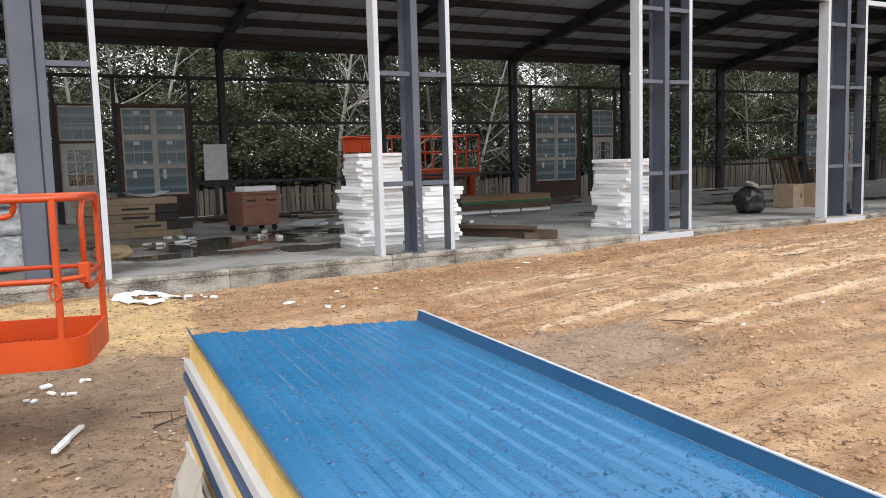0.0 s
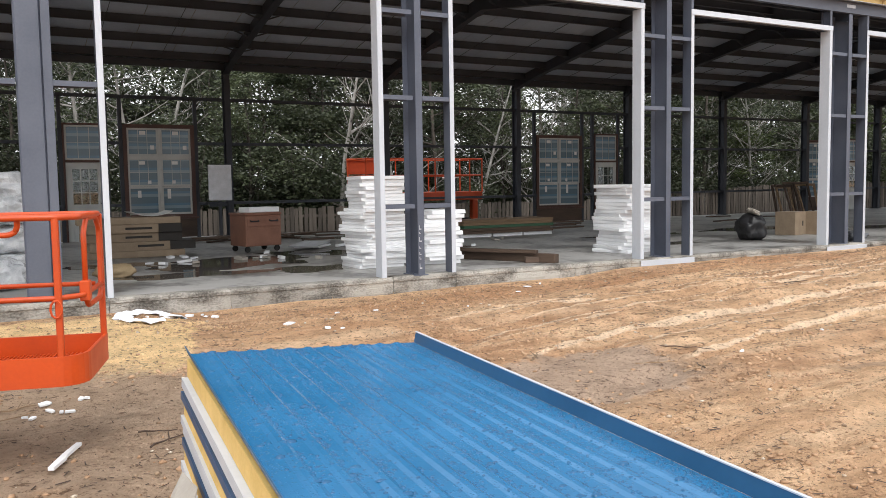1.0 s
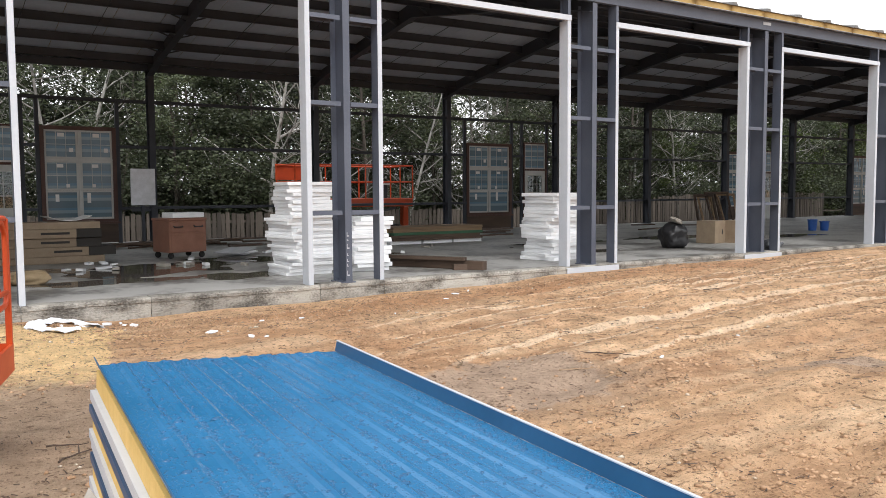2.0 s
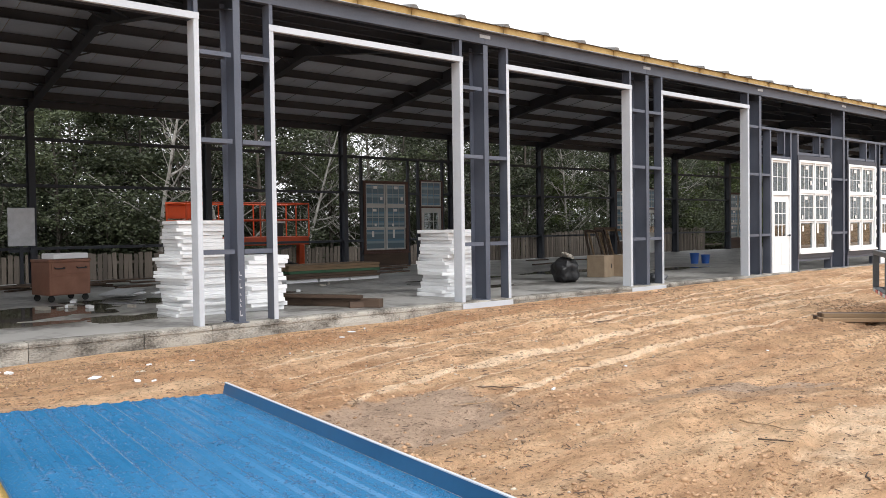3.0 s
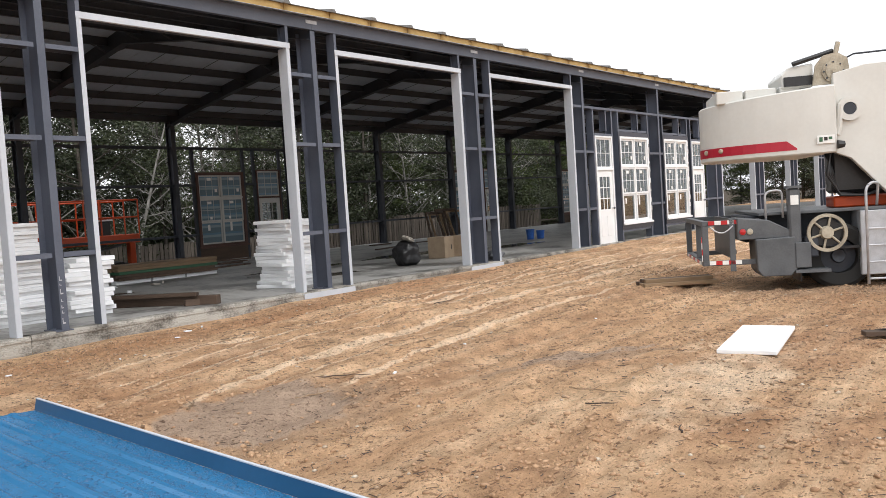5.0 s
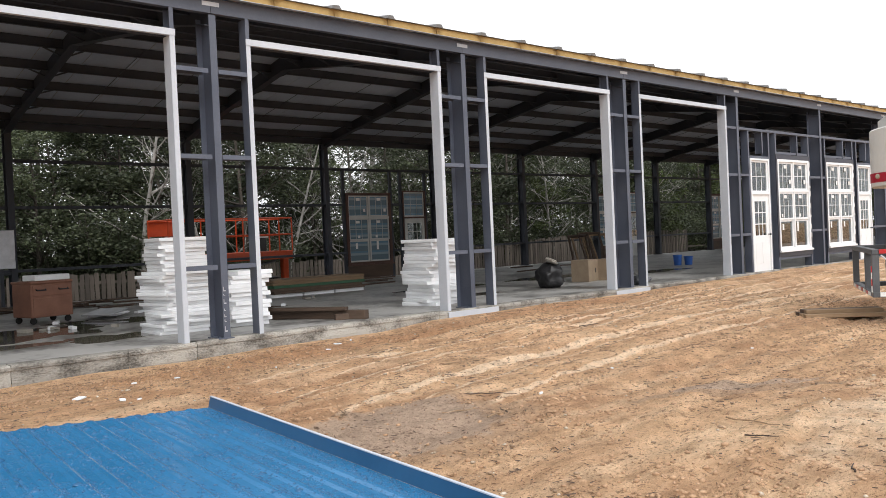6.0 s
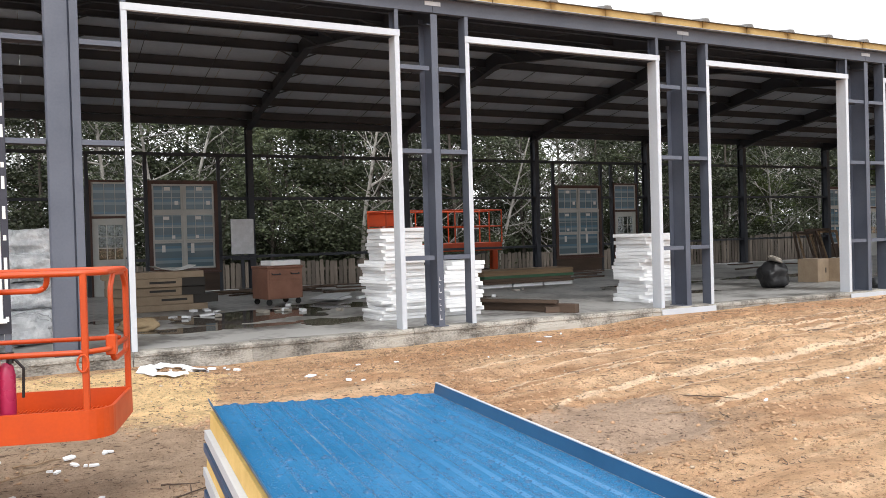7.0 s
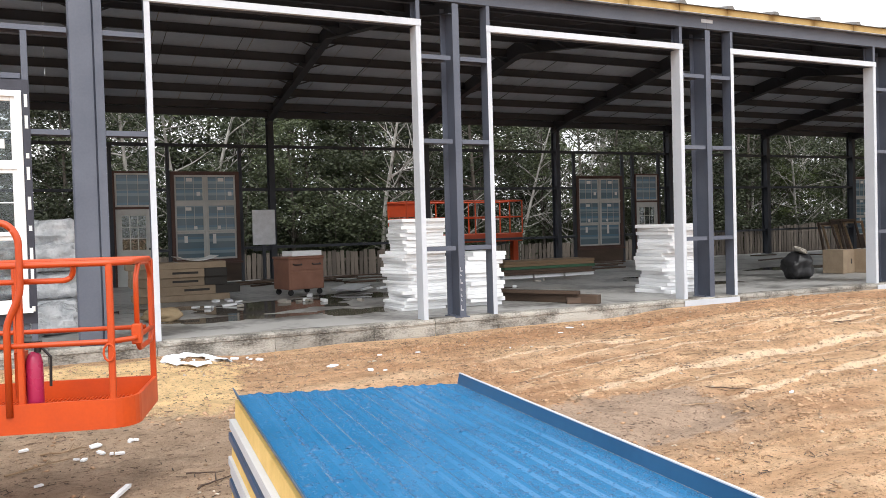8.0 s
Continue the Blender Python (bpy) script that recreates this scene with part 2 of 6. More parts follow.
def ground_mat():
    m = bpy.data.materials.new("trampled_orange_sand")
    m.use_nodes = True
    n, l = m.node_tree.nodes, m.node_tree.links
    p = n["Principled BSDF"]
    tc = n.new("ShaderNodeTexCoord")

    def nz(scale, detail=6, stretch=None, rot=0.0, rough=0.55):
        t = n.new("ShaderNodeTexNoise")
        t.inputs["Scale"].default_value, t.inputs["Detail"].default_value, t.inputs["Roughness"].default_value = scale, detail, rough
        src = tc.outputs["Object"]
        if stretch:
            mp = n.new("ShaderNodeMapping")
            mp.inputs["Scale"].default_value, mp.inputs["Rotation"].default_value = stretch, (0, 0, rot)
            l.new(src, mp.inputs["Vector"])
            src = mp.outputs[0]
        l.new(src, t.inputs["Vector"])
        return t.outputs[0]

    def ramp(src, *stops):
        r = n.new("ShaderNodeValToRGB")
        el = r.color_ramp.elements
        el[0].position, el[0].color = stops[0][0], (*stops[0][1], 1)
        el[1].position, el[1].color = stops[1][0], (*stops[1][1], 1)
        for pos, c in stops[2:]:
            el.new(pos).color = (*c, 1)
        l.new(src, r.inputs[0])
        return r.outputs[0]

    def mixc(f, a, b, mode="MIX"):
        x = n.new("ShaderNodeMix")
        x.data_type, x.blend_type = "RGBA", mode
        if isinstance(f, float):
            x.inputs[0].default_value = f
        else:
            l.new(f, x.inputs[0])
        l.new(a, x.inputs[6])
        l.new(b, x.inputs[7])
        return x.outputs[2]

    def stain(name, lo, hi, amount):
        at = n.new("ShaderNodeAttribute")
        at.attribute_name = name
        ad = n.new("ShaderNodeMath")
        ad.operation = "MULTIPLY_ADD"
        l.new(nz(2.2, 6, rough=0.65), ad.inputs[0])
        ad.inputs[1].default_value = 0.9
        l.new(at.outputs["Fac"], ad.inputs[2])
        mr = n.new("ShaderNodeMapRange")
        mr.inputs[1].default_value, mr.inputs[2].default_value = lo, hi
        mr.inputs[3].default_value, mr.inputs[4].default_value = 0.0, amount
        l.new(ad.outputs[0], mr.inputs[0])
        return mr.outputs[0]

    def plain(c):
        r = n.new("ShaderNodeRGB")
        r.outputs[0].default_value = (*c, 1)
        return r.outputs[0]

    long_noise = nz(1.0, 8, (0.30, 3.1, 1), radians(-5), 0.7)
    streak = ramp(long_noise, (0.34, (0.36, 0.205, 0.115)), (0.49, (0.52, 0.325, 0.195)), (0.63, (0.74, 0.545, 0.37)))
    sand = ramp(nz(0.55), (0.38, (0.42, 0.235, 0.13)), (0.58, (0.66, 0.435, 0.26)))
    base = mixc(0.5, streak, sand)
    base = mixc(stain("pale", 0.85, 1.05, 0.8), base, plain((0.78, 0.60, 0.43)))
    base = mixc(stain("yellow", 0.80, 0.92, 0.85), base, plain((0.80, 0.57, 0.30)))
    base = mixc(stain("clay", 0.7, 1.1, 0.7), base, plain((0.46, 0.25, 0.135)))
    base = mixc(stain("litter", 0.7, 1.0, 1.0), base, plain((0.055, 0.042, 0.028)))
    wet = stain("damp", 0.7, 0.9, 0.9)
    base = mixc(wet, base, plain((0.42, 0.275, 0.175)))
    base = mixc(stain("mud", 0.62, 0.86, 0.9), base, plain((0.36, 0.265, 0.19)))
    silt = stain("silt", 0.80, 0.90, 0.9)
    base = mixc(silt, base, plain((0.43, 0.315, 0.235)))
    blotch = ramp(nz(3.3, 6, rough=0.65), (0.34, (0.90, 0.87, 0.84)), (0.58, (1.32, 1.31, 1.30)))
    base = mixc(0.9, base, blotch, "MULTIPLY")
    # Crumb and speck tones; their dark ends paint small shadows between clods.
    crumb_shade = ramp(nz(11, 5, (0.8, 1.5, 1), 0.0, 0.72), (0.36, (0.34, 0.28, 0.25)), (0.43, (1.06, 1.06, 1.06)), (0.64, (1.06, 1.06, 1.06)), (0.72, (1.32, 1.31, 1.30)))
    speck_shade = ramp(nz(34, 3, rough=0.6), (0.35, (0.34, 0.28, 0.25)), (0.41, (1.0, 1.0, 1.0)), (0.68, (1.0, 1.0, 1.0)), (0.74, (1.4, 1.38, 1.34)))
    rubble = n.new("ShaderNodeMapRange")
    rubble.inputs[1].default_value, rubble.inputs[2].default_value = 0.36, 0.54
    rubble.inputs[3].default_value, rubble.inputs[4].default_value = 0.2, 0.9
    l.new(nz(0.8, 5, (0.6, 1.4, 1)), rubble.inputs[0])
    base = mixc(rubble.outputs[0], base, crumb_shade, "MULTIPLY")
    base = mixc(0.75, base, speck_shade, "MULTIPLY")
    grain = ramp(nz(60, 3, rough=0.7), (0.30, (0.62, 0.59, 0.57)), (0.45, (1.0, 1.0, 1.0)))
    base = mixc(0.35, base, grain, "MULTIPLY")
    l.new(base, p.inputs["Base Color"])
    rg = n.new("ShaderNodeMapRange")
    rg.inputs[3].default_value, rg.inputs[4].default_value = 0.95, 0.72
    l.new(wet, rg.inputs[0])
    l.new(rg.outputs[0], p.inputs["Roughness"])
    p.inputs["Specular IOR Level"].default_value = 0.25
    last = None
    for height, strength, dist in ((long_noise, 1.0, 0.14), (nz(5, 6, rough=0.7), 1.0, 0.09), (nz(13, 6, rough=0.75), 1.0, 0.07), (nz(60, 3, rough=0.7), 0.6, 0.008)):
        b = n.new("ShaderNodeBump")
        b.inputs["Strength"].default_value, b.inputs["Distance"].default_value = strength, dist
        l.new(height, b.inputs["Height"])
        if last:
            l.new(last, b.inputs["Normal"])
        last = b.outputs[0]
    l.new(last, p.inputs["Normal"])
    return m


GROUND = ground_mat()


def blue_panel_mat():
    """Blue coated sheet, wet with rain drops."""
    m = mat("wet_blue_coated_sheet", (0.013, 0.130, 0.290), (0.022, 0.160, 0.345), rough=0.24, scale=1.5, fine=25, bump=0, spec=0.5, rough_var=0.06)
    n, l = m.node_tree.nodes, m.node_tree.links
    p = n["Principled BSDF"]
    tc = n.new("ShaderNodeTexCoord")
    v = n.new("ShaderNodeTexVoronoi")
    v.inputs["Scale"].default_value = 95
    mp = n.new("ShaderNodeMapping")
    mp.inputs["Scale"].default_value = (1, 0.7, 1)
    l.new(tc.outputs["Object"], mp.inputs[0])
    l.new(mp.outputs[0], v.inputs["Vector"])
    drop = n.new("ShaderNodeMapRange")
    drop.interpolation_type = "SMOOTHSTEP"
    drop.inputs[1].default_value, drop.inputs[2].default_value = 0.15, 0.38
    drop.inputs[3].default_value, drop.inputs[4].default_value = 1.0, 0.0
    l.new(v.outputs["Distance"], drop.inputs[0])
    patch = n.new("ShaderNodeTexNoise")
    patch.inputs["Scale"].default_value = 3.0
    l.new(tc.outputs["Object"], patch.inputs["Vector"])
    pr = n.new("ShaderNodeMapRange")
    pr.inputs[1].default_value, pr.inputs[2].default_value = 0.34, 0.56
    l.new(patch.outputs[0], pr.inputs[0])
    mul = n.new("ShaderNodeMath")
    mul.operation = "MULTIPLY"
    l.new(drop.outputs[0], mul.inputs[0])
    l.new(pr.outputs[0], mul.inputs[1])
    bp = n.new("ShaderNodeBump")
    bp.inputs["Strength"].default_value, bp.inputs["Distance"].default_value = 0.4, 0.008
    l.new(mul.outputs[0], bp.inputs["Height"])
    l.new(bp.outputs[0], p.inputs["Normal"])
    return m


BLUE = blue_panel_mat()
DROP = mat("rain_drops_on_blue", (0.007, 0.078, 0.185), (0.012, 0.098, 0.22), rough=0.12, bump=0, rough_var=0.03, spec=0.4)
# Darker copy of the sheet's blue: the shade on the lips is in the colour.
BLUE_FOLD = mat("shaded_blue_sheet_fold", (0.009, 0.070, 0.160), (0.014, 0.088, 0.195), rough=0.35, scale=2, fine=30, bump=0.03)
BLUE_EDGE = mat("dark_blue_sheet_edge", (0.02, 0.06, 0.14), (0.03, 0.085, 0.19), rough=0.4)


def water_mat():
    m = bpy.data.materials.new("standing_water")
    m.use_nodes = True
    p = m.node_tree.nodes["Principled BSDF"]
    p.inputs["Base Color"].default_value = (0.10, 0.085, 0.07, 1)
    p.inputs["Roughness"].default_value = 0.04
    p.inputs["IOR"].default_value = 1.33
    return m


WATER = water_mat()


# ---- mesh helpers ----
class Shape:
    """Collects vertices and faces of one part."""

    def __init__(self):
        self.v, self.f = [], []

    def add(self, verts, faces):
        k = len(self.v)
        self.v += [tuple(p) for p in verts]
        self.f += [tuple(i + k for i in q) for q in faces]
        return self

    def box(self, x0, x1, y0, y1, z0, z1):
        vs = [(x, y, z) for x in (x0, x1) for y in (y0, y1) for z in (z0, z1)]
        return self.add(vs, [(0, 1, 3, 2), (4, 6, 7, 5), (0, 4, 5, 1), (2, 3, 7, 6), (0, 2, 6, 4), (1, 5, 7, 3)])

    def prism(self, poly, fn, a, b):
        """A closed outline, swept from a to b; fn(u, w, s) gives the place."""
        n = len(poly)
        vs = [fn(u, w, a) for u, w in poly] + [fn(u, w, b) for u, w in poly]
        return self.add(vs, [tuple(range(n))[::-1], tuple(range(n, 2 * n))] + [(i, (i + 1) % n, n + (i + 1) % n, n + i) for i in range(n)])

    def tube(self, pts, r, sides=8, r1=None, closed=False):
        pts = [Vector(p) for p in pts]
        n, base, up = len(pts), len(self.v), None
        for i, p in enumerate(pts):
            d = (pts[(i + 1) % n] - pts[i - 1]) if closed else (pts[min(i + 1, n - 1)] - pts[max(i - 1, 0)])
            d.normalize()
            if up is None:
                up = d.orthogonal().normalized()
            up = (up - d * up.dot(d)).normalized()
            side = d.cross(up)
            rad = r if r1 is None else r + (r1 - r) * i / max(1, n - 1)
            for k in range(sides):
                t = 2 * math.pi * k / sides
                self.v.append(tuple(p + (up * math.cos(t) + side * math.sin(t)) * rad))
        for i in range(n if closed else n - 1):
            j = (i + 1) % n
            for k in range(sides):
                k2 = (k + 1) % sides
                self.f.append((base + i * sides + k, base + i * sides + k2, base + j * sides + k2, base + j * sides + k))
        if not closed:
            self.f.append(tuple(base + k for k in range(sides))[::-1])
            self.f.append(tuple(base + (n - 1) * sides + k for k in range(sides)))
        return self

    def lathe(self, prof, fn, sides=24):
        """prof: (radius, height) along a closed outline round an axis; fn(x, y, h) gives the place."""
        n, vs = len(prof), []
        for k in range(sides):
            t = 2 * math.pi * k / sides
            vs += [fn(r * math.cos(t), r * math.sin(t), h) for r, h in prof]
        fs = [(k * n + i, k * n + (i + 1) % n, ((k + 1) % sides) * n + (i + 1) % n, ((k + 1) % sides) * n + i) for k in range(sides) for i in range(n)]
        return self.add(vs, fs)

    def mesh(self, name, material, bevel=0.0, smooth=False, weld=False):
        me = bpy.data.meshes.new(name)
        bm = bmesh.new()
        vs = [bm.verts.new(p) for p in self.v]
        for q in self.f:
            if len(set(q)) > 2:
                try:
                    bm.faces.new([vs[i] for i in q])
                except ValueError:
                    pass
        if weld:
            bmesh.ops.remove_doubles(bm, verts=list(bm.verts), dist=1e-5)
        bmesh.ops.recalc_face_normals(bm, faces=bm.faces)
        if bevel:
            bmesh.ops.bevel(bm, geom=list(bm.edges), offset=bevel, segments=1, affect="EDGES")
        if smooth:
            for q in bm.faces:
                q.smooth = True
        bm.to_mesh(me)
        bm.free()
        me.materials.append(material)
        return me


def part(name, shape, material, parent, label="", bevel=0.0, smooth=False):
    me = shape if isinstance(shape, bpy.types.Mesh) else shape.mesh(name, material, bevel, smooth)
    ob = new(name, me)
    ob.parent = parent
    if label:
        tagged(ob, label)
    return ob


def thing(name, label, category, x=0, y=0, z=0, rz=0, group="", kind=""):
    ob = new(name)
    ob.empty_display_size = 0.2
    ob.matrix_world = pose(x, y, z, 0, 0, rz)
    return tagged(ob, label, category, group, kind)


def solid(name, shape, material, label, category, m=None, group="", kind="", bevel=0.0, smooth=False):
    me = shape if isinstance(shape, bpy.types.Mesh) else shape.mesh(name, material, bevel, smooth)
    ob = new(name, me)
    ob.matrix_world = m or Matrix()
    return tagged(ob, label, category, group, kind)


def box(*a):
    return Shape().box(*a)


def arc(c, r, a0, a1, n, fn):
    return [fn(c[0] + r * math.cos(radians(a0 + (a1 - a0) * i / n)), c[1] + r * math.sin(radians(a0 + (a1 - a0) * i / n))) for i in range(n + 1)]


rng = random.Random(7)
PITCH = 4.877
COL0 = 0.586
DEPTH = 12.7
BACK_DX = 0.32
K0, K1 = -3, 12
BAYS = range(K0, K1)
OPEN = (-1, 0, 1, 2, 5, 6, 7, 9, 10, 11)


def colx(k):
    return COL0 + k * PITCH


def colb(k, y=None):
    """Frame line k, which runs a little askew to the rear wall."""
    return colx(k) + BACK_DX * (1.0 if y is None else y / DEPTH)


# ---- ground ----
def smooth(a, b, x):
    t = np.clip((x - a) / (b - a), 0, 1)
    return t * t * (3 - 2 * t)


def lattice(x, y, seed):
    """Smooth value noise on unit cells, for arrays."""
    xi, yi = np.floor(x).astype(int), np.floor(y).astype(int)
    fx, fy = x - xi, y - yi
    fx, fy = fx * fx * (3 - 2 * fx), fy * fy * (3 - 2 * fy)

    def h(a, b):
        s = np.sin(a * 127.1 + b * 311.7 + seed * 74.7) * 43758.5453
        return s - np.floor(s)

    return (h(xi, yi) * (1 - fx) + h(xi + 1, yi) * fx) * (1 - fy) + (h(xi, yi + 1) * (1 - fx) + h(xi + 1, yi + 1) * fx) * fy - 0.5


def bend(x):
    """How the wheel tracks swing away from the wall as they come nearer."""
    return -0.96 * np.exp(-(np.maximum(x, -2.5) + 0.6) / 2.2)


def ground_z(x, y, fine=True):
    x, y = np.asarray(x, float), np.asarray(y, float)
    wall = np.interp(x, [-30, -3.6, -2.7, -1.3, 0.0, 1.3, 3.3, 4.4, 9.5, 14, 19, 60], [-0.17, -0.18, -0.26, -0.22, -0.24, -0.20, -0.20, -0.12, -0.10, -0.06, -0.02, 0.0])
    w = smooth(-6.0, -0.6, y)
    z = wall * w - 0.33 * (1 - w)
    back = smooth(12.4, 17.0, y)
    z = z * (1 - back) + np.interp(x, [0, 18, 30], [-0.9, -0.9, -0.45]) * back
    if fine:
        near = smooth(-16, -13, y) * (1 - smooth(-0.25, 0.0, y)) * smooth(-16, -12, x) * (1 - smooth(24, 34, x))
        bumps = 0.10 * lattice(x / 2.1, y / 1.3, 1) + 0.055 * lattice(x / 0.6, y / 0.45, 2) + 0.045 * lattice(x / 0.23, y / 0.19, 3) * (0.4 + 1.2 * (0.5 + lattice(x / 1.4, y / 1.1, 6))) + 0.022 * lattice(x / 0.11, y / 0.10, 4)
        ruts = 0
        for c, s, wd, d in ((-1.5, 0.012, 0.20, 0.02), (-2.5, 0.02, 0.24, 0.03), (-3.6, 0.03, 0.22, 0.025), (-4.5, 0.045, 0.26, 0.03), (-5.6, 0.06, 0.22, 0.02)):
            q = y - (c + s * (x - 3) + bend(x) + 0.25 * lattice(x / 5.0, x * 0 + c, 9))
            g = np.exp(-(q / wd) ** 2)
            ruts = ruts - d * g * (0.6 + 0.8 * (0.5 + lattice(x / 0.7, q / 0.5, 5))) + 0.6 * d * np.exp(-((np.abs(q) - 1.9 * wd) / (0.7 * wd)) ** 2)
        for i in range(16):
            c, wd = -0.8 - 0.42 * i, 0.055 + 0.02 * ((i * 7) % 4)
            q = y - (c + (0.012 + 0.004 * i) * (x - 3) + bend(x) + 0.5 * lattice(x / 4.0, x * 0 + i, 31) + 0.06 * lattice(x / 0.6, x * 0 + i, 32))
            ruts = ruts + 0.040 * (0.5 + lattice(x / 1.7, x * 0 + i, 33)) * (np.exp(-(q / wd) ** 2) - 0.8 * np.exp(-((q + 1.6 * wd) / wd) ** 2))
        z = z + near * (bumps * 0.75 + ruts * smooth(-3.5, 0.0, x))
    return z


def graded(lo, hi, step, far, grow):
    a = list(np.arange(lo, hi, step))
    s = step
    right, left = [a[-1]], [a[0]]
    while right[-1] < far:
        s *= grow
        right.append(right[-1] + s)
        left.append(left[-1] - s)
    return np.array(left[:0:-1] + a + right[1:])


def make_ground():
    gx, gy = graded(-9.0, 15.0, 0.065, 1500, 1.09), graded(-10.5, 0.2, 0.05, 1500, 1.12)
    X, Y = np.meshgrid(gx, gy)
    Z = ground_z(X, Y)
    nx, ny = len(gx), len(gy)
    me = bpy.data.meshes.new("ground")
    vs = np.stack([X, Y, Z], -1).reshape(-1, 3)
    i = (np.arange(ny - 1)[:, None] * nx + np.arange(nx - 1)[None, :]).ravel()
    q = np.stack([i, i + 1, i + nx + 1, i + nx], -1)
    me.vertices.add(len(vs))
    me.vertices.foreach_set("co", vs.ravel())
    me.loops.add(q.size)
    me.loops.foreach_set("vertex_index", q.ravel())
    me.polygons.add(len(q))
    me.polygons.foreach_set("loop_start", np.arange(len(q)) * 4)
    me.polygons.foreach_set("use_smooth", np.ones(len(q), bool))
    me.update(calc_edges=True)
    x, y = vs[:, 0], vs[:, 1]

    def spot(cx, cy, rx, ry, turn=0.0):
        c, q = math.cos(radians(turn)), math.sin(radians(turn))
        u, v = (x - cx) * c + (y - cy) * q, -(x - cx) * q + (y - cy) * c
        return np.exp(-((u / rx) ** 2 + (v / ry) ** 2))

    def track(c, sl, wd):
        return np.exp(-((y - (c + sl * (x - 3) + bend(x) + 0.25 * lattice(x / 5.0, x * 0 + c, 9) + 0.05 * lattice(x / 0.5, x * 0 + c, 8))) / wd) ** 2) * smooth(-3.0, 1.0, x)

    stains = {
        "damp": 0.55 * spot(-5.2, -6.0, 1.3, 2.2) + 0.8 * spot(-0.2, -5.4, 1.3, 0.9, 20) + 1.6 * spot(2.75, -6.72, 0.95, 0.13, -29) + 0.6 * spot(-3.4, -4.6, 0.8, 0.5) + 0.7 * spot(9.5, -8.2, 2.6, 1.2, -60) + spot(-5.3, -2.9, 1.2, 0.5),
        "yellow": 1.5 * spot(-3.75, -2.6, 0.45, 0.85, -12) + 0.9 * spot(-4.4, -1.0, 1.9, 0.75) + 0.3 * spot(0.5, -8.6, 1.5, 1.0),
        "clay": spot(1.2, -0.9, 3.0, 0.5, 2) + 0.9 * spot(7.5, -0.7, 3.0, 0.5, 1) + 0.6 * spot(-1.5, -2.2, 1.5, 0.6),
        "pale": 0.85 * (track(-1.35, 0.012, 0.04) + track(-1.8, 0.016, 0.07) + track(-2.1, 0.018, 0.04) + track(-2.45, 0.025, 0.06) + track(-2.75, 0.026, 0.035) + track(-3.4, 0.037, 0.08) + track(-3.75, 0.04, 0.04) + track(-4.4, 0.045, 0.05)) + 0.6 * spot(2.5, -8.2, 3.0, 1.0, 10),
    }
    stains["silt"] = 1.2 * spot(-0.35, -5.2, 0.95, 0.7, 20) + 1.3 * spot(2.75, -6.48, 0.55, 0.16, -27) + 0.8 * spot(3.5, -6.85, 0.5, 0.08, -27)
    stains["mud"] = 1.2 * spot(-5.0, -4.3, 1.5, 1.0) + 0.9 * spot(-6.2, -6.6, 1.3, 1.6) + 0.7 * spot(-4.0, -6.0, 0.5, 1.3)
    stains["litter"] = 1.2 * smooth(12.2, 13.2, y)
    for name, values in stains.items():
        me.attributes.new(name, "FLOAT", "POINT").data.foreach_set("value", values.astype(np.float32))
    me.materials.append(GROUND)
    return tagged(new("ground", me), "rutted orange-tan sand of a building site with tyre tracks", "ground", kind="structure")


make_ground()


def gz(x, y):
    return float(ground_z(np.array([x]), np.array([y]))[0])


# ---- slab and foundation ----
XL, XR = colx(K0) - 0.4, colx(K1) + 0.4
solid("floor", box(XL, XR, 0.19, DEPTH + 0.25, -0.6, 0.0), CONCRETE, "bare concrete slab, damp and stained in places", "floor", kind="structure")
foundation = thing("foundation", "low stained concrete foundation wall under the open front", "foundation", kind="structure")


def foundation_blocks():
    x = XL
    while x < XR:
        x1 = min(x + rng.uniform(0.85, 1.5), XR)
        top = rng.uniform(0.004, 0.016)
        zs = [-0.75, -0.40, -0.33, -0.27, -0.21, -0.15, -0.10, -0.062, -0.056, -0.02, top]
        nx = max(4, int((x1 - x) / 0.07))
        gx = np.linspace(x + 0.0035, x1 - 0.0035, nx + 1)
        X, Z = np.meshgrid(gx, np.array(zs))
        wear = 0.016 * lattice(X / 0.21, Z / 0.09, 51) + 0.010 * lattice(X / 0.07, Z / 0.05, 52)
        chip = np.clip(lattice(X / 0.5, Z / 0.3 + 3, 53) - 0.22, 0, 1) * 0.12
        Y = -0.05 + np.where(Z < -0.058, 0.012, 0.0) + np.clip(wear, -0.012, 0.012) + chip
        Y[-1] += 0.014
        Zr = Z + np.where(Z > 0, 0.010 * lattice(X / 0.15, X * 0, 54), 0)
        s = Shape()
        front = [(float(X[j, i]), float(Y[j, i]), float(Zr[j, i])) for j in range(len(zs)) for i in range(nx + 1)]
        w = nx + 1
        s.add(front, [(j * w + i, j * w + i + 1, (j + 1) * w + i + 1, (j + 1) * w + i) for j in range(len(zs) - 1) for i in range(nx)])
        k, last = len(s.v), (len(zs) - 1) * w
        s.v += [(float(q), 0.186, float(Zr[-1, i])) for i, q in enumerate(gx)] + [(float(q), 0.186, -0.75) for q in gx]
        s.f += [(last + i, last + i + 1, k + i + 1, k + i) for i in range(nx)] + [(k + i, k + i + 1, k + w + i + 1, k + w + i) for i in range(nx)]
        part("foundation_block", s, OLD_CONCRETE, foundation)
        x = x1


foundation_blocks()

# ---- steel frame ----
wall_front = thing("wall_front", "blue-grey steel posts and girts of the unclad front wall", "wall frame", kind="structure")
wall_back = thing("wall_back", "steel posts and girts of the unclad rear wall, colour darkened for shade", "wall frame", y=0, kind="structure")


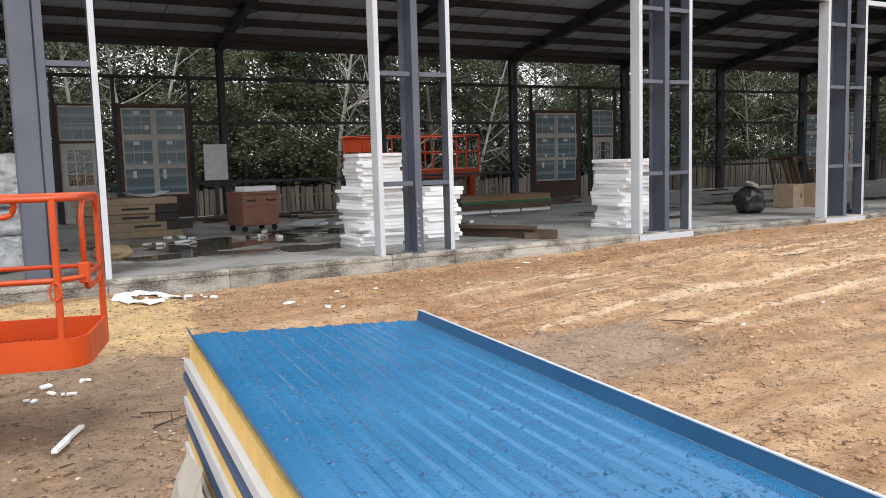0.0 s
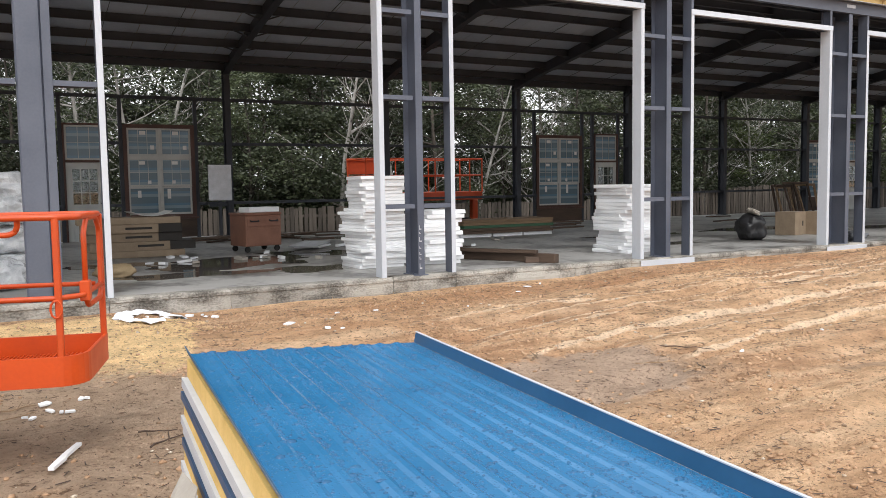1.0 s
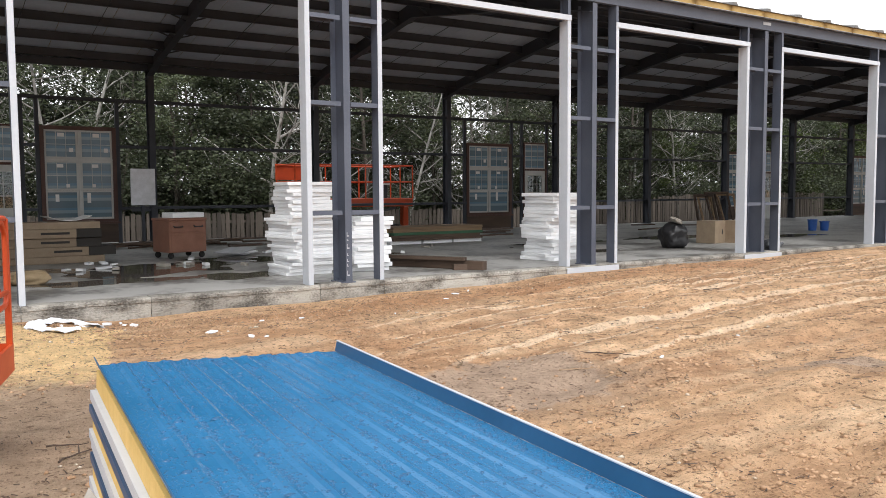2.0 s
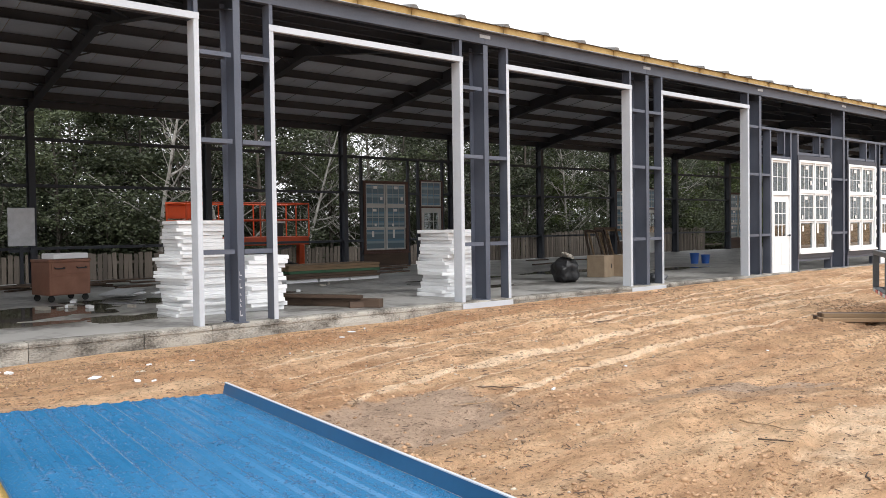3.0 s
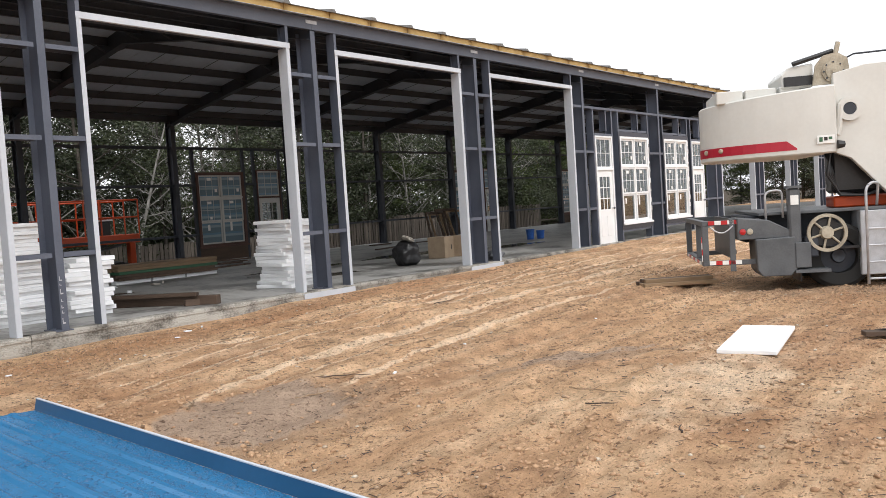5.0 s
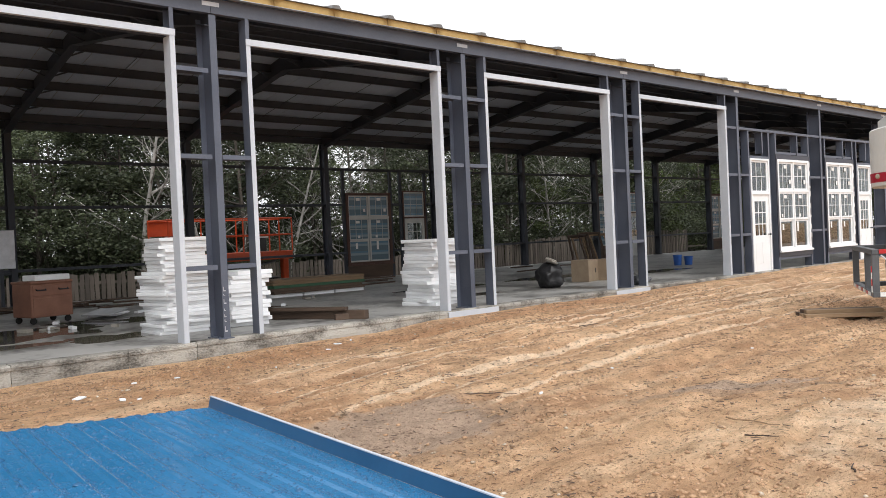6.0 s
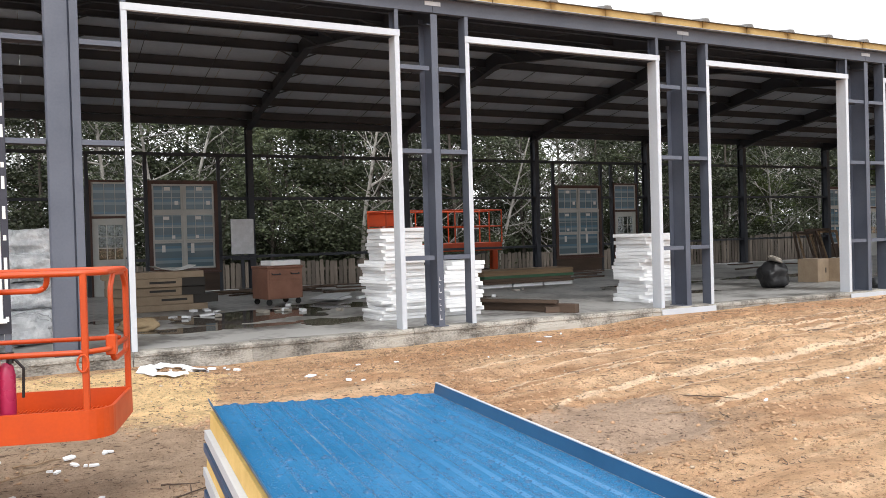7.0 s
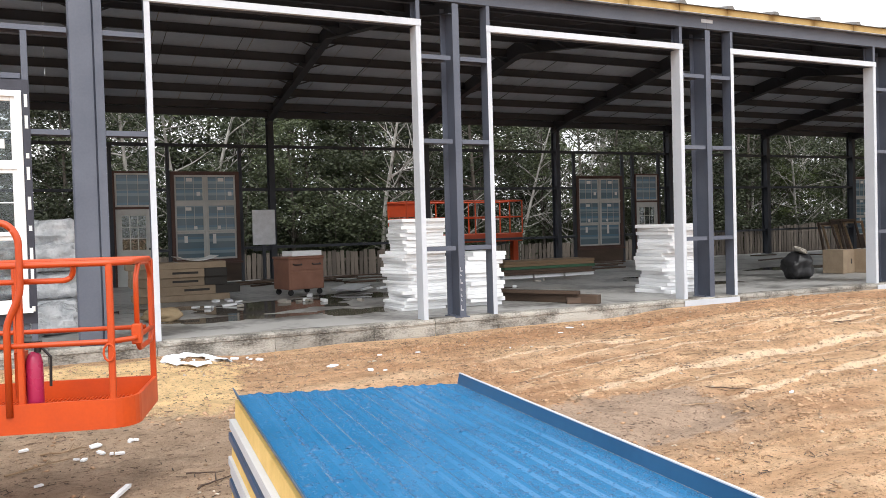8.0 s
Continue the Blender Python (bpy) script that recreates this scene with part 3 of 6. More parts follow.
def ibeam(s, x, y0, y1, z0, z1, wd=0.15, tf=0.014):
    s.box(x - wd / 2, x + wd / 2, y0, y0 + tf, z0, z1)
    s.box(x - wd / 2, x + wd / 2, y1 - tf, y1, z0, z1)
    s.box(x - 0.006, x + 0.006, y0 + tf, y1 - tf, z0, z1)
    return s


def channel_z(s, x0, x1, y0, y1, z0, z1, open_right=True, t=0.006):
    """Upright channel: web on one side, two lips."""
    wx = (x0, x0 + t) if open_right else (x1 - t, x1)
    s.box(wx[0], wx[1], y0, y1, z0, z1)
    s.box(x0, x1, y0 - 0.001, y0 + t, z0, z1)
    s.box(x0, x1, y1 - t, y1 + 0.001, z0, z1)
    return s


def girt(s, x0, x1, y0, y1, z, h=0.064, t=0.006):
    """Channel lying flat with a front and a rear lip."""
    s.box(x0, x1, y0, y1, z - t, z)
    s.box(x0, x1, y0, y0 + t, z - h, z - t)
    s.box(x0, x1, y1 - t, y1, z - h, z - t)
    return s


GIRTS = (1.06, 2.63, 3.85)
# window and door of each glazed rear bay: window x0, x1, sill, door x0, x1
REAR_BAYS = ((-1.87, -0.01, 0.56, -3.34, -2.33), (11.50, 13.46, 0.49, 14.02, 15.10), (25.5, 27.4, 0.5, 27.9, 29.0), (35.3, 37.1, 0.5, 37.5, 38.6))
REAR_HOLES = [(a - 0.055, b + 0.055) for w0, w1, _, d0, d1 in REAR_BAYS for a, b in ((w0, w1), (d0, d1))]


def clear_runs(a, b, holes):
    """The stretches of a to b that no hole takes."""
    runs = [(a, b)]
    for h0, h1 in holes:
        runs = [q for r0, r1 in runs for q in ((r0, min(r1, h0)), (max(r0, h1), r1)) if q[1] - q[0] > 0.02]
    return runs


for k in range(K0, K1 + 1):
    x = colx(k)
    if k == -1:
        col = part("column", box(x - 0.022, x + 0.076, -0.004, 0.30, 0.0, 4.62), STEEL, wall_front, bevel=0.004)
    else:
        s = Shape()
        s.box(x - 0.035, x + 0.07, 0.0, 0.014, 0.0, 4.62)
        s.box(x + 0.012, x + 0.024, 0.014, 0.34, 0.0, 4.62)
        s.box(x - 0.07, x + 0.10, 0.34, 0.354, 0.0, 4.62)
        col = part("column", s, STEEL, wall_front)
    base = box(x - 0.12, x + 0.12, -0.02, 0.34, 0.001, 0.016)
    for bx in (-0.09, 0.09):
        for by in (0.06, 0.24):
            base.tube([(x + bx, by, 0.016), (x + bx, by, 0.045)], 0.012, 6)
    part("base_plate", base, STEEL, col)
    part("splice_plate", box(x - 0.13, x + 0.13, -0.014, -0.006, 4.74, 4.80), GALV, wall_front, "pale zinc splice plate")
    x = colb(k)
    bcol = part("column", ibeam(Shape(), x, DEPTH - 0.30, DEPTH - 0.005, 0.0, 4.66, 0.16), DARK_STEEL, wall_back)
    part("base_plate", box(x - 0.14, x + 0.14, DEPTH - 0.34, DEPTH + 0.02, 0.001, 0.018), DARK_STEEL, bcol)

# pale handwriting up the face of one column, as plain bars
for z, h in ((0.10, 0.10), (0.24, 0.05), (0.31, 0.05), (0.40, 0.04), (0.50, 0.09), (0.62, 0.03), (0.68, 0.08)):
    part("chalk_mark", box(colx(0) - 0.012, colx(0) + 0.006 + 0.2 * h, -0.0035, -0.0005, z, z + h * 0.2), GALV, wall_front)
    part("chalk_mark", box(colx(0) - 0.014, colx(0) - 0.006, -0.0030, -0.0002, z, z + h * 0.8), GALV, wall_front)
# wide column behind the post beside the big opening
wide = part("wide_column", box(-4.60, -4.314, 0.03, 0.33, 0.0, 4.62), STEEL, wall_front, "wide flat-faced blue-grey steel column", bevel=0.02)

for k in BAYS:
    xa, xb = colx(k), colx(k + 1)
    s = Shape()
    s.box(xa + 0.004, xb - 0.004, -0.006, 0.0, 4.64, 4.85)
    s.box(xa + 0.004, xb - 0.004, 0.0, 0.09, 4.844, 4.85)
    s.box(xa + 0.004, xb - 0.004, 0.0, 0.09, 4.64, 4.646)
    part("eave_strut", s, STEEL, wall_front)
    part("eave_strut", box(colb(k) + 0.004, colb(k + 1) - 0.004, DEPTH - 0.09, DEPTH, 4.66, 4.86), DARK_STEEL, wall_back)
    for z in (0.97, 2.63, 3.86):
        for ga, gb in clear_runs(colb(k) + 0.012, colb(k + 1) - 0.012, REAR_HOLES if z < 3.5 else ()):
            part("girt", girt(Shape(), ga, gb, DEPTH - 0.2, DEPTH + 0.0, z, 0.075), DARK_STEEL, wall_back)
    if k in OPEN:
        jl, jr = xa + (0.625 if k == -1 else 0.592), xb - 0.618
        for x0, x1, side in ((jl - 0.06, jl, True), (jr, jr + 0.06, False)):
            jamb = part("jamb", channel_z(Shape(), x0, x1, 0.0, 0.2, -0.045, 4.637, side), STEEL, wall_front)
            t = Shape()
            t.box(x0 - 0.004, x1 + 0.004, -0.012, -0.006, -0.10 if k > -2 else 0, 4.33)
            if side:
                t.box(x1 + 0.003, x1 + 0.009, -0.006, 0.205, -0.045, 4.25)
            else:
                t.box(x0 - 0.009, x0 - 0.003, -0.006, 0.205, -0.045, 4.25)
            part("trim", t, WHITE_TRIM, jamb, "white metal jamb trim")
        head = part("header", girt(Shape(), jl, jr, 0.0, 0.2, 4.33, 0.07), STEEL, wall_front)
        t = Shape()
        t.box(jl - 0.07, jr + 0.07, -0.020, -0.013, 4.249, 4.340)
        t.box(jl + 0.01, jr - 0.01, -0.012, 0.05, 4.250, 4.256)
        part("trim", t, WHITE_TRIM, head, "white metal header trim")
        for z in GIRTS:
            part("girt", girt(Shape(), xa + 0.078, jl - 0.065, 0.0, 0.2, z), STEEL, wall_front)
            part("girt", girt(Shape(), jr + 0.065, xb - 0.078, 0.0, 0.2, z), STEEL, wall_front)
    else:
        for z in (3.85,):
            part("girt", girt(Shape(), xa + 0.078, -4.61 if k == -2 else xb - 0.078, 0.0, 0.2, z), STEEL, wall_front)

for k in (1, 2):
    x = colx(k)
    t = Shape()
    t.box(x - 0.67, x + 0.58, -0.075, -0.068, -0.115, -0.02)
    t.box(x - 0.67, x + 0.58, -0.068, 0.0, -0.026, -0.02)
    part("sill_trim", t, WHITE_TRIM, wall_front, "white metal base trim")


# ---- roof ----
def liner_z(y):
    return 4.87 + 0.167 * min(y, DEPTH - y)


def raft_z(y):
    return 4.56 + 0.150 * min(y, DEPTH - y)


roof = thing("roof", "low gabled steel roof with insulated panels", "roof", kind="structure")
HALF = DEPTH / 2
for k in range(K0, K1 + 1):
    x = colx(k)
    s = Shape()
    top, bot = [], []
    for y in (0.02, 1.3, HALF, DEPTH - 1.3, DEPTH - 0.02):
        deep = 0.10 if y in (0.02, DEPTH - 0.02) else 0.0
        top.append((y, liner_z(y) - 0.012))
        bot.append((y, raft_z(y) - deep))
    for (ya, za), (yb, zb), (yc, zc), (yd, zd) in zip(top[:-1], top[1:], bot[1:], bot[:-1]):
        s.prism([(ya, za), (yb, zb), (yc, zc), (yd, zd)], lambda u, v, q: (colb(k, u) + q, u, v), -0.006, 0.006)
        s.prism([(yd, zd), (yc, zc), (yc, zc + 0.014), (yd, zd + 0.014)], lambda u, v, q: (colb(k, u) + q, u, v), -0.09, 0.09)
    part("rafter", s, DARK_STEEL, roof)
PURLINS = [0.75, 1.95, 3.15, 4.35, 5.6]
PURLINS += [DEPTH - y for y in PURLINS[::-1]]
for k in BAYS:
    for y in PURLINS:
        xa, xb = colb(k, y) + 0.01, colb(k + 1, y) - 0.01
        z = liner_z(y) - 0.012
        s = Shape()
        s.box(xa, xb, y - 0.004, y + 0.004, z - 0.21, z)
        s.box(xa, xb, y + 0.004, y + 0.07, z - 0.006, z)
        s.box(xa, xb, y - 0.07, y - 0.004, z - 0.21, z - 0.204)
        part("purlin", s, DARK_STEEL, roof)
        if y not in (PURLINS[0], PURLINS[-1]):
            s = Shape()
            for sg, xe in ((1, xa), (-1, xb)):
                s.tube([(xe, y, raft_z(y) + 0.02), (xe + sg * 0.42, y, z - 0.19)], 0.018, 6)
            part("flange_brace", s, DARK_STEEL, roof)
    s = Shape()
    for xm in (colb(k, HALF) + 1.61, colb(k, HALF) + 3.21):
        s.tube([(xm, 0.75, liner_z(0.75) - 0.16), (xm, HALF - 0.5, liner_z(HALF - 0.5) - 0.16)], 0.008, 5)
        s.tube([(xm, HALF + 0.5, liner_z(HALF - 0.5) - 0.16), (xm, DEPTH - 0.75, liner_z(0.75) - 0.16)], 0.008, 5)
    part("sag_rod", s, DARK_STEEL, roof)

ceiling, foam, sheet = Shape(), Shape(), Shape()
px = XL
PANEL_W = 1.065
while px < XR:
    x0, x1 = px + 0.006, px + PANEL_W - 0.006
    for sg in (0, 1):
        def at(y, z):
            return ((DEPTH - y) if sg else y, z)
        ya = -0.16
        za, zb = 4.87 - 0.167 * 0.16, 4.87 + 0.167 * HALF
        ceiling.prism([at(ya, za), at(HALF, zb), at(HALF, zb + 0.006), at(ya, za + 0.006)], lambda u, v, q: (q, u, v), x0, x1)
        foam.prism([at(ya + 0.005, za + 0.007), at(HALF, zb + 0.007), at(HALF, zb + 0.118), at(ya + 0.005, za + 0.118)], lambda u, v, q: (q, u, v), x0, x1)
        sheet.prism([at(ya - 0.03, za + 0.118), at(HALF, zb + 0.125), at(HALF, zb + 0.132), at(ya - 0.03, za + 0.125)], lambda u, v, q: (q, u, v), x0, x1 + 0.01)
    px += PANEL_W
solid("ceiling", ceiling, ROOF_LINER, "grey-white liner sheets above dark purlins", "ceiling", kind="structure")
part("foam_core", foam, ROOF_FOAM, roof, "yellow foam edge of the roof panels")
part("top_sheet", sheet, ROOF_TOP, roof, "grey standing-seam roof sheets")
rib = Shape().prism([(-0.06, -0.01), (-0.03, 0.045), (0.07, 0.05), (0.11, -0.01)], lambda u, v, q: (u, q, v + 0.167 * q), -0.26, HALF).mesh("seam_rib", ROOF_TOP)
px = XL
while px < XR:
    r = part("seam_rib", rib, ROOF_TOP, roof)
    r.location = (px - 0.035, 0, 4.87 + 0.126)
    px += PANEL_W


# ---- windows and doors ----
COUNT = {"window": 0, "door": 0}


def stickers(parent, spots, y):
    for x, z, w, h in spots:
        part("sticker", box(x - w / 2, x + w / 2, y - 0.003, y, z - h / 2, z + h / 2), STICKER, parent)


def sash(parent, x0, x1, z0, z1, y, frame_m, pane_m, grid=(0, 0), wd=0.05):
    s = Shape()
    s.box(x0, x0 + wd, y, y + 0.05, z0, z1)
    s.box(x1 - wd, x1, y, y + 0.05, z0, z1)
    s.box(x0 + wd, x1 - wd, y, y + 0.05, z0, z0 + wd)
    s.box(x0 + wd, x1 - wd, y, y + 0.05, z1 - wd, z1)
    f = part("sash", s, frame_m, parent, bevel=0.004)
    g = part("pane", box(x0 + wd, x1 - wd, y + 0.022, y + 0.03, z0 + wd, z1 - wd), pane_m, f)
    g.visible_shadow = False
    nx, nz = grid
    s = Shape()
    for i in range(1, nx):
        xm = x0 + wd + (x1 - x0 - 2 * wd) * i / nx
        s.box(xm - 0.007, xm + 0.007, y + 0.010, y + 0.021, z0 + wd, z1 - wd)
    for i in range(1, nz):
        zm = z0 + wd + (z1 - z0 - 2 * wd) * i / nz
        s.box(x0 + wd, x1 - wd, y + 0.008, y + 0.019, zm - 0.007, zm + 0.007)
    if s.v:
        part("muntin", s, frame_m, f)
    return f


def window(x0, x1, z0, z1, y, frame_m, sash_m, pane_m, label):
    COUNT["window"] += 1
    w = thing("window_%d" % COUNT["window"], label, "window", kind="structure")
    fr = 0.10 if frame_m is BROWN_TRIM else 0.07
    s = Shape()
    s.box(x0, x0 + fr, y - 0.02, y + 0.11, z0, z1)
    s.box(x1 - fr, x1, y - 0.02, y + 0.11, z0, z1)
    s.box(x0 + fr, x1 - fr, y - 0.02, y + 0.11, z1 - fr, z1)
    s.box(x0 + fr, x1 - fr, y - 0.02, y + 0.11, z0, z0 + fr)
    part("frame", s, frame_m, w, bevel=0.004)
    part("window_sill", box(x0 - 0.04, x1 + 0.04, y - 0.07, y - 0.021, z0 - 0.03, z0 + 0.02), frame_m, w)
    zt = z0 + (z1 - z0) * 0.655
    zm = z0 + (z1 - z0) * 0.34
    xm = (x0 + x1) / 2
    part("transom_bar", box(x0 + fr, x1 - fr, y - 0.012, y + 0.10, zt - 0.026, zt + 0.026), sash_m, w)
    part("mullion", box(xm - 0.025, xm + 0.025, y - 0.010, y + 0.098, z0 + fr, zt - 0.026), sash_m, w)
    part("mullion", box(xm - 0.025, xm + 0.025, y - 0.010, y + 0.098, zt + 0.026, z1 - fr), sash_m, w)
    for a, b in ((x0 + fr, xm - 0.026), (xm + 0.026, x1 - fr)):
        sash(w, a, b, zt + 0.027, z1 - fr, y + 0.02, sash_m, pane_m, (3, 2))
        sash(w, a, b, zm, zt - 0.027, y + 0.01, sash_m, pane_m, (3, 2))
        sash(w, a, b, z0 + fr, zm - 0.002, y + 0.04, sash_m, pane_m)
        q = b - a
        stickers(w, [(a + q * 0.5, z1 - fr - 0.13, 0.16, 0.10), (a + q * rng.uniform(0.2, 0.75), zm + 0.12, 0.09, 0.09),
                     (a + q * 0.45, zt - 0.16, 0.16, 0.09), (a + q * rng.uniform(0.2, 0.4), zm - 0.2, 0.09, rng.uniform(0.15, 0.3)), (a + q * 0.8, z1 - 0.62, 0.10, 0.11)], y + 0.018)
    return w


def door(x0, x1, z0, z1, y, frame_m, leaf_m, pane_m, label, lites=(3, 3), top_m=None):
    COUNT["door"] += 1
    d = thing("door_%d" % COUNT["door"], label, "door", kind="structure")
    fr, zd = 0.05, z0 + 2.08
    s = Shape()
    s.box(x0, x0 + fr, y - 0.02, y + 0.11, z0, z1)
    s.box(x1 - fr, x1, y - 0.02, y + 0.11, z0, z1)
    s.box(x0 + fr, x1 - fr, y - 0.02, y + 0.11, z1 - fr, z1)
    s.box(x0 + fr, x1 - fr, y - 0.02, y + 0.11, zd, zd + 0.06)
    part("frame", s, frame_m, d, bevel=0.004)
    sash(d, x0 + fr, x1 - fr, zd + 0.06, z1 - fr, y + 0.02, leaf_m, top_m or pane_m, (3, 2))
    a, b = x0 + fr + 0.004, x1 - fr - 0.004
    g0, g1 = z0 + 0.98, z0 + 1.90
    s = Shape()
    s.box(a, a + 0.15, y + 0.02, y + 0.065, z0 + 0.01, zd - 0.004)
    s.box(b - 0.15, b, y + 0.02, y + 0.065, z0 + 0.01, zd - 0.004)
    s.box(a + 0.15, b - 0.15, y + 0.02, y + 0.065, z0 + 0.01, g0)
    s.box(a + 0.15, b - 0.15, y + 0.02, y + 0.065, g1, zd - 0.004)
    for px0, px1 in ((a + 0.13, (a + b) / 2 - 0.03), ((a + b) / 2 + 0.03, b - 0.13)):
        s.box(px0, px1, y + 0.012, y + 0.02, z0 + 0.22, z0 + 0.80)
    leaf = part("door_leaf", s, leaf_m, d, bevel=0.003)
    g = part("pane", box(a + 0.15, b - 0.15, y + 0.035, y + 0.043, g0, g1), pane_m, leaf)
    g.visible_shadow = False
    s = Shape()
    for i in range(1, lites[0]):
        xm = a + 0.15 + (b - a - 0.3) * i / lites[0]
        s.box(xm - 0.012, xm + 0.012, y + 0.022, y + 0.034, g0, g1)
    for i in range(1, lites[1]):
        zm = g0 + (g1 - g0) * i / lites[1]
        s.box(a + 0.15, b - 0.15, y + 0.020, y + 0.032, zm - 0.012, zm + 0.012)
    part("muntin", s, leaf_m, leaf)
    h = Shape()
    h.tube([(b - 0.07, y + 0.02, z0 + 1.0), (b - 0.07, y - 0.03, z0 + 1.0)], 0.012, 8)
    h.lathe([(0.0, -0.005), (0.028, 0.0), (0.03, 0.02), (0.018, 0.035), (0.0, 0.036)], lambda p, q, r: (b - 0.07 + p, y - 0.03 - r, z0 + 1.0 + q), 10)
    part("door_handle", h, DARK_STEEL, leaf, "dark round knob")
    return d


def post(x, z0, z1, w=0.07):
    part("post", channel_z(Shape(), x - w / 2, x + w / 2, 0.001, 0.2, z0, z1, x % 2 > 1), STEEL, wall_front)


def window_bay(wx0, wx1, dx0, dx1, xa, xb):
    """Posts, short girts, a door and a window unit, white, in one bay of the front wall."""
    door(dx0, dx1, 0.0, 3.05, 0.0, WHITE_SASH, WHITE_SASH, GLASS, "white half-glazed door with a divided transom above")
    window(wx0, wx1, 0.50, 3.07, 0.0, WHITE_SASH, WHITE_SASH, GLASS, "white double window with divided panes and paper stickers")
    tape = Shape()
    for x in (wx0 - 0.085, wx1 + 0.005, ):
        tape.box(x, x + 0.08, -0.012, -0.004, 0.35, 3.2)
    tape.box(wx0 - 0.085, wx1 + 0.085, -0.010, -0.003, 0.34, 0.465)
    tape.box(wx0 - 0.085, wx1 + 0.085, -0.010, -0.003, 3.075, 3.2)
    tp = part("flashing_tape", tape, FLASH, wall_front, "black self-adhesive flashing tape")
    for i in range(9):
        z = 0.48 + i * 0.30 + 0.05 * (i % 2)
        part("tape_label", box(wx1 + 0.028, wx1 + 0.062, -0.0155, -0.0125, z, z + (0.15 if i % 3 else 0.06)), STICKER, tp)
    xs = sorted([wx0 - 0.045, wx1 + 0.045, dx0 - 0.045, dx1 + 0.045])
    for x in xs:
        post(x, 0.001, 3.78)
    for x in ((dx0 + dx1) / 2 + 0.2, (wx0 + wx1) / 2 + 0.3):
        post(x, 3.2, 3.78, 0.06)
    part("girt", girt(Shape(), dx0, dx1, 0.001, 0.2, 3.12), STEEL, wall_front)
    part("girt", girt(Shape(), wx0, wx1, 0.02, 0.2, 3.28), STEEL, wall_front)
    part("girt", girt(Shape(), wx0, wx1, 0.02, 0.2, 0.33), STEEL, wall_front)
    for z in (1.06, 2.63):
        lo, hi = min(xs), max(xs)
        part("girt", girt(Shape(), xa + 0.078, lo - 0.04, 0.0, 0.2, z), STEEL, wall_front)
        part("girt", girt(Shape(), hi + 0.04, min(xb - 0.078, -4.61) if xb < -4 and xb > -5 else xb - 0.078, 0.0, 0.2, z), STEEL, wall_front)


window_bay(17.31, 19.22, 15.80, 16.82, colx(3), colx(4))
window_bay(20.42, 22.33, 22.72, 23.74, colx(4), colx(5))
window_bay(-7.03, -5.12, -8.55, -7.53, colx(-2), colx(-1))
window_bay(-11.9, -9.99, -13.42, -12.4, colx(-3), colx(-2))
window_bay(colx(8) + 2.1, colx(8) + 4.0, colx(8) + 0.6, colx(8) + 1.62, colx(8), colx(9))

BROWN = "brown-trimmed double window with blue film and paper stickers"
BDOOR = "pale half-glazed door in a brown frame with a transom"
for wx0, wx1, wz0, dx0, dx1 in REAR_BAYS:
    window(wx0, wx1, wz0, 3.10 if wx0 < 5 else 3.02, DEPTH - 0.12, BROWN_TRIM, SASH, FILM, BROWN)
    door(dx0, dx1, 0.0, 3.10, DEPTH - 0.12, BROWN_TRIM, SASH, GLASS, BDOOR, top_m=FILM)
    for x in (wx0 - 0.05, wx1 + 0.05, dx0 - 0.05, dx1 + 0.05):
        part("post", channel_z(Shape(), x - 0.048, x + 0.048, DEPTH - 0.10, DEPTH - 0.01, 0.0, 3.78), DARK_STEEL, wall_back)
    part("apron_board", box(wx0, wx1, DEPTH - 0.10, DEPTH - 0.06, 0.02, wz0 - 0.035), DARK_WOOD, wall_back, "brown boards below the window")


# ---- woods and fence behind ----
def limb(s, p, d, length, r, depth, tips, rnd, bend=0.25, sides=6):
    pts, n = [p], 5
    q, dd = Vector(p), Vector(d).normalized()
    for i in range(n):
        dd = (dd + Vector((rnd.uniform(-1, 1), rnd.uniform(-1, 1), rnd.uniform(-0.5, 0.9))) * bend * 0.5).normalized()
        q = q + dd * length / n
        pts.append(q.copy())
    s.tube(pts, r, sides, r * 0.35)
    tips += pts[2:] if depth == 0 else pts[3:]
    if depth:
        for i in range(rnd.randint(3, 5)):
            b = pts[rnd.randint(1, n - 1)]
            a = rnd.uniform(0, 6.28)
            side = (dd + Vector((math.cos(a), math.sin(a), rnd.uniform(-0.1, 0.6))) * 1.2).normalized()
            limb(s, b, side, length * rnd.uniform(0.45, 0.65), r * 0.42, depth - 1, tips, rnd, bend * 1.2, max(4, sides - 2))


def leaves(centers, per, spread, size, rs, material, name, squash=0.3):
    c = np.repeat(np.array([tuple(p) for p in centers]), per, axis=0)
    n = len(c)
    c = c + rs.normal(0, 1, (n, 3)) * np.array([spread, spread, spread * squash])
    a = rs.normal(0, 1, (n, 3))
    a[:, 2] *= 0.35
    a /= np.linalg.norm(a, axis=1)[:, None]
    b = np.cross(a, rs.normal(0, 1, (n, 3)))
    b /= np.linalg.norm(b, axis=1)[:, None] + 1e-9
    s = size * rs.uniform(0.6, 1.4, (n, 1))
    v = np.stack([c - a * s, c + b * s * 0.5, c + a * s, c - b * s * 0.5], 1).reshape(-1, 3)
    me = bpy.data.meshes.new(name)
    me.vertices.add(len(v))
    me.vertices.foreach_set("co", v.ravel())
    me.loops.add(4 * n)
    me.loops.foreach_set("vertex_index", np.arange(4 * n))
    me.polygons.add(n)
    me.polygons.foreach_set("loop_start", np.arange(n) * 4)
    me.update(calc_edges=True)
    me.materials.append(material)
    return me


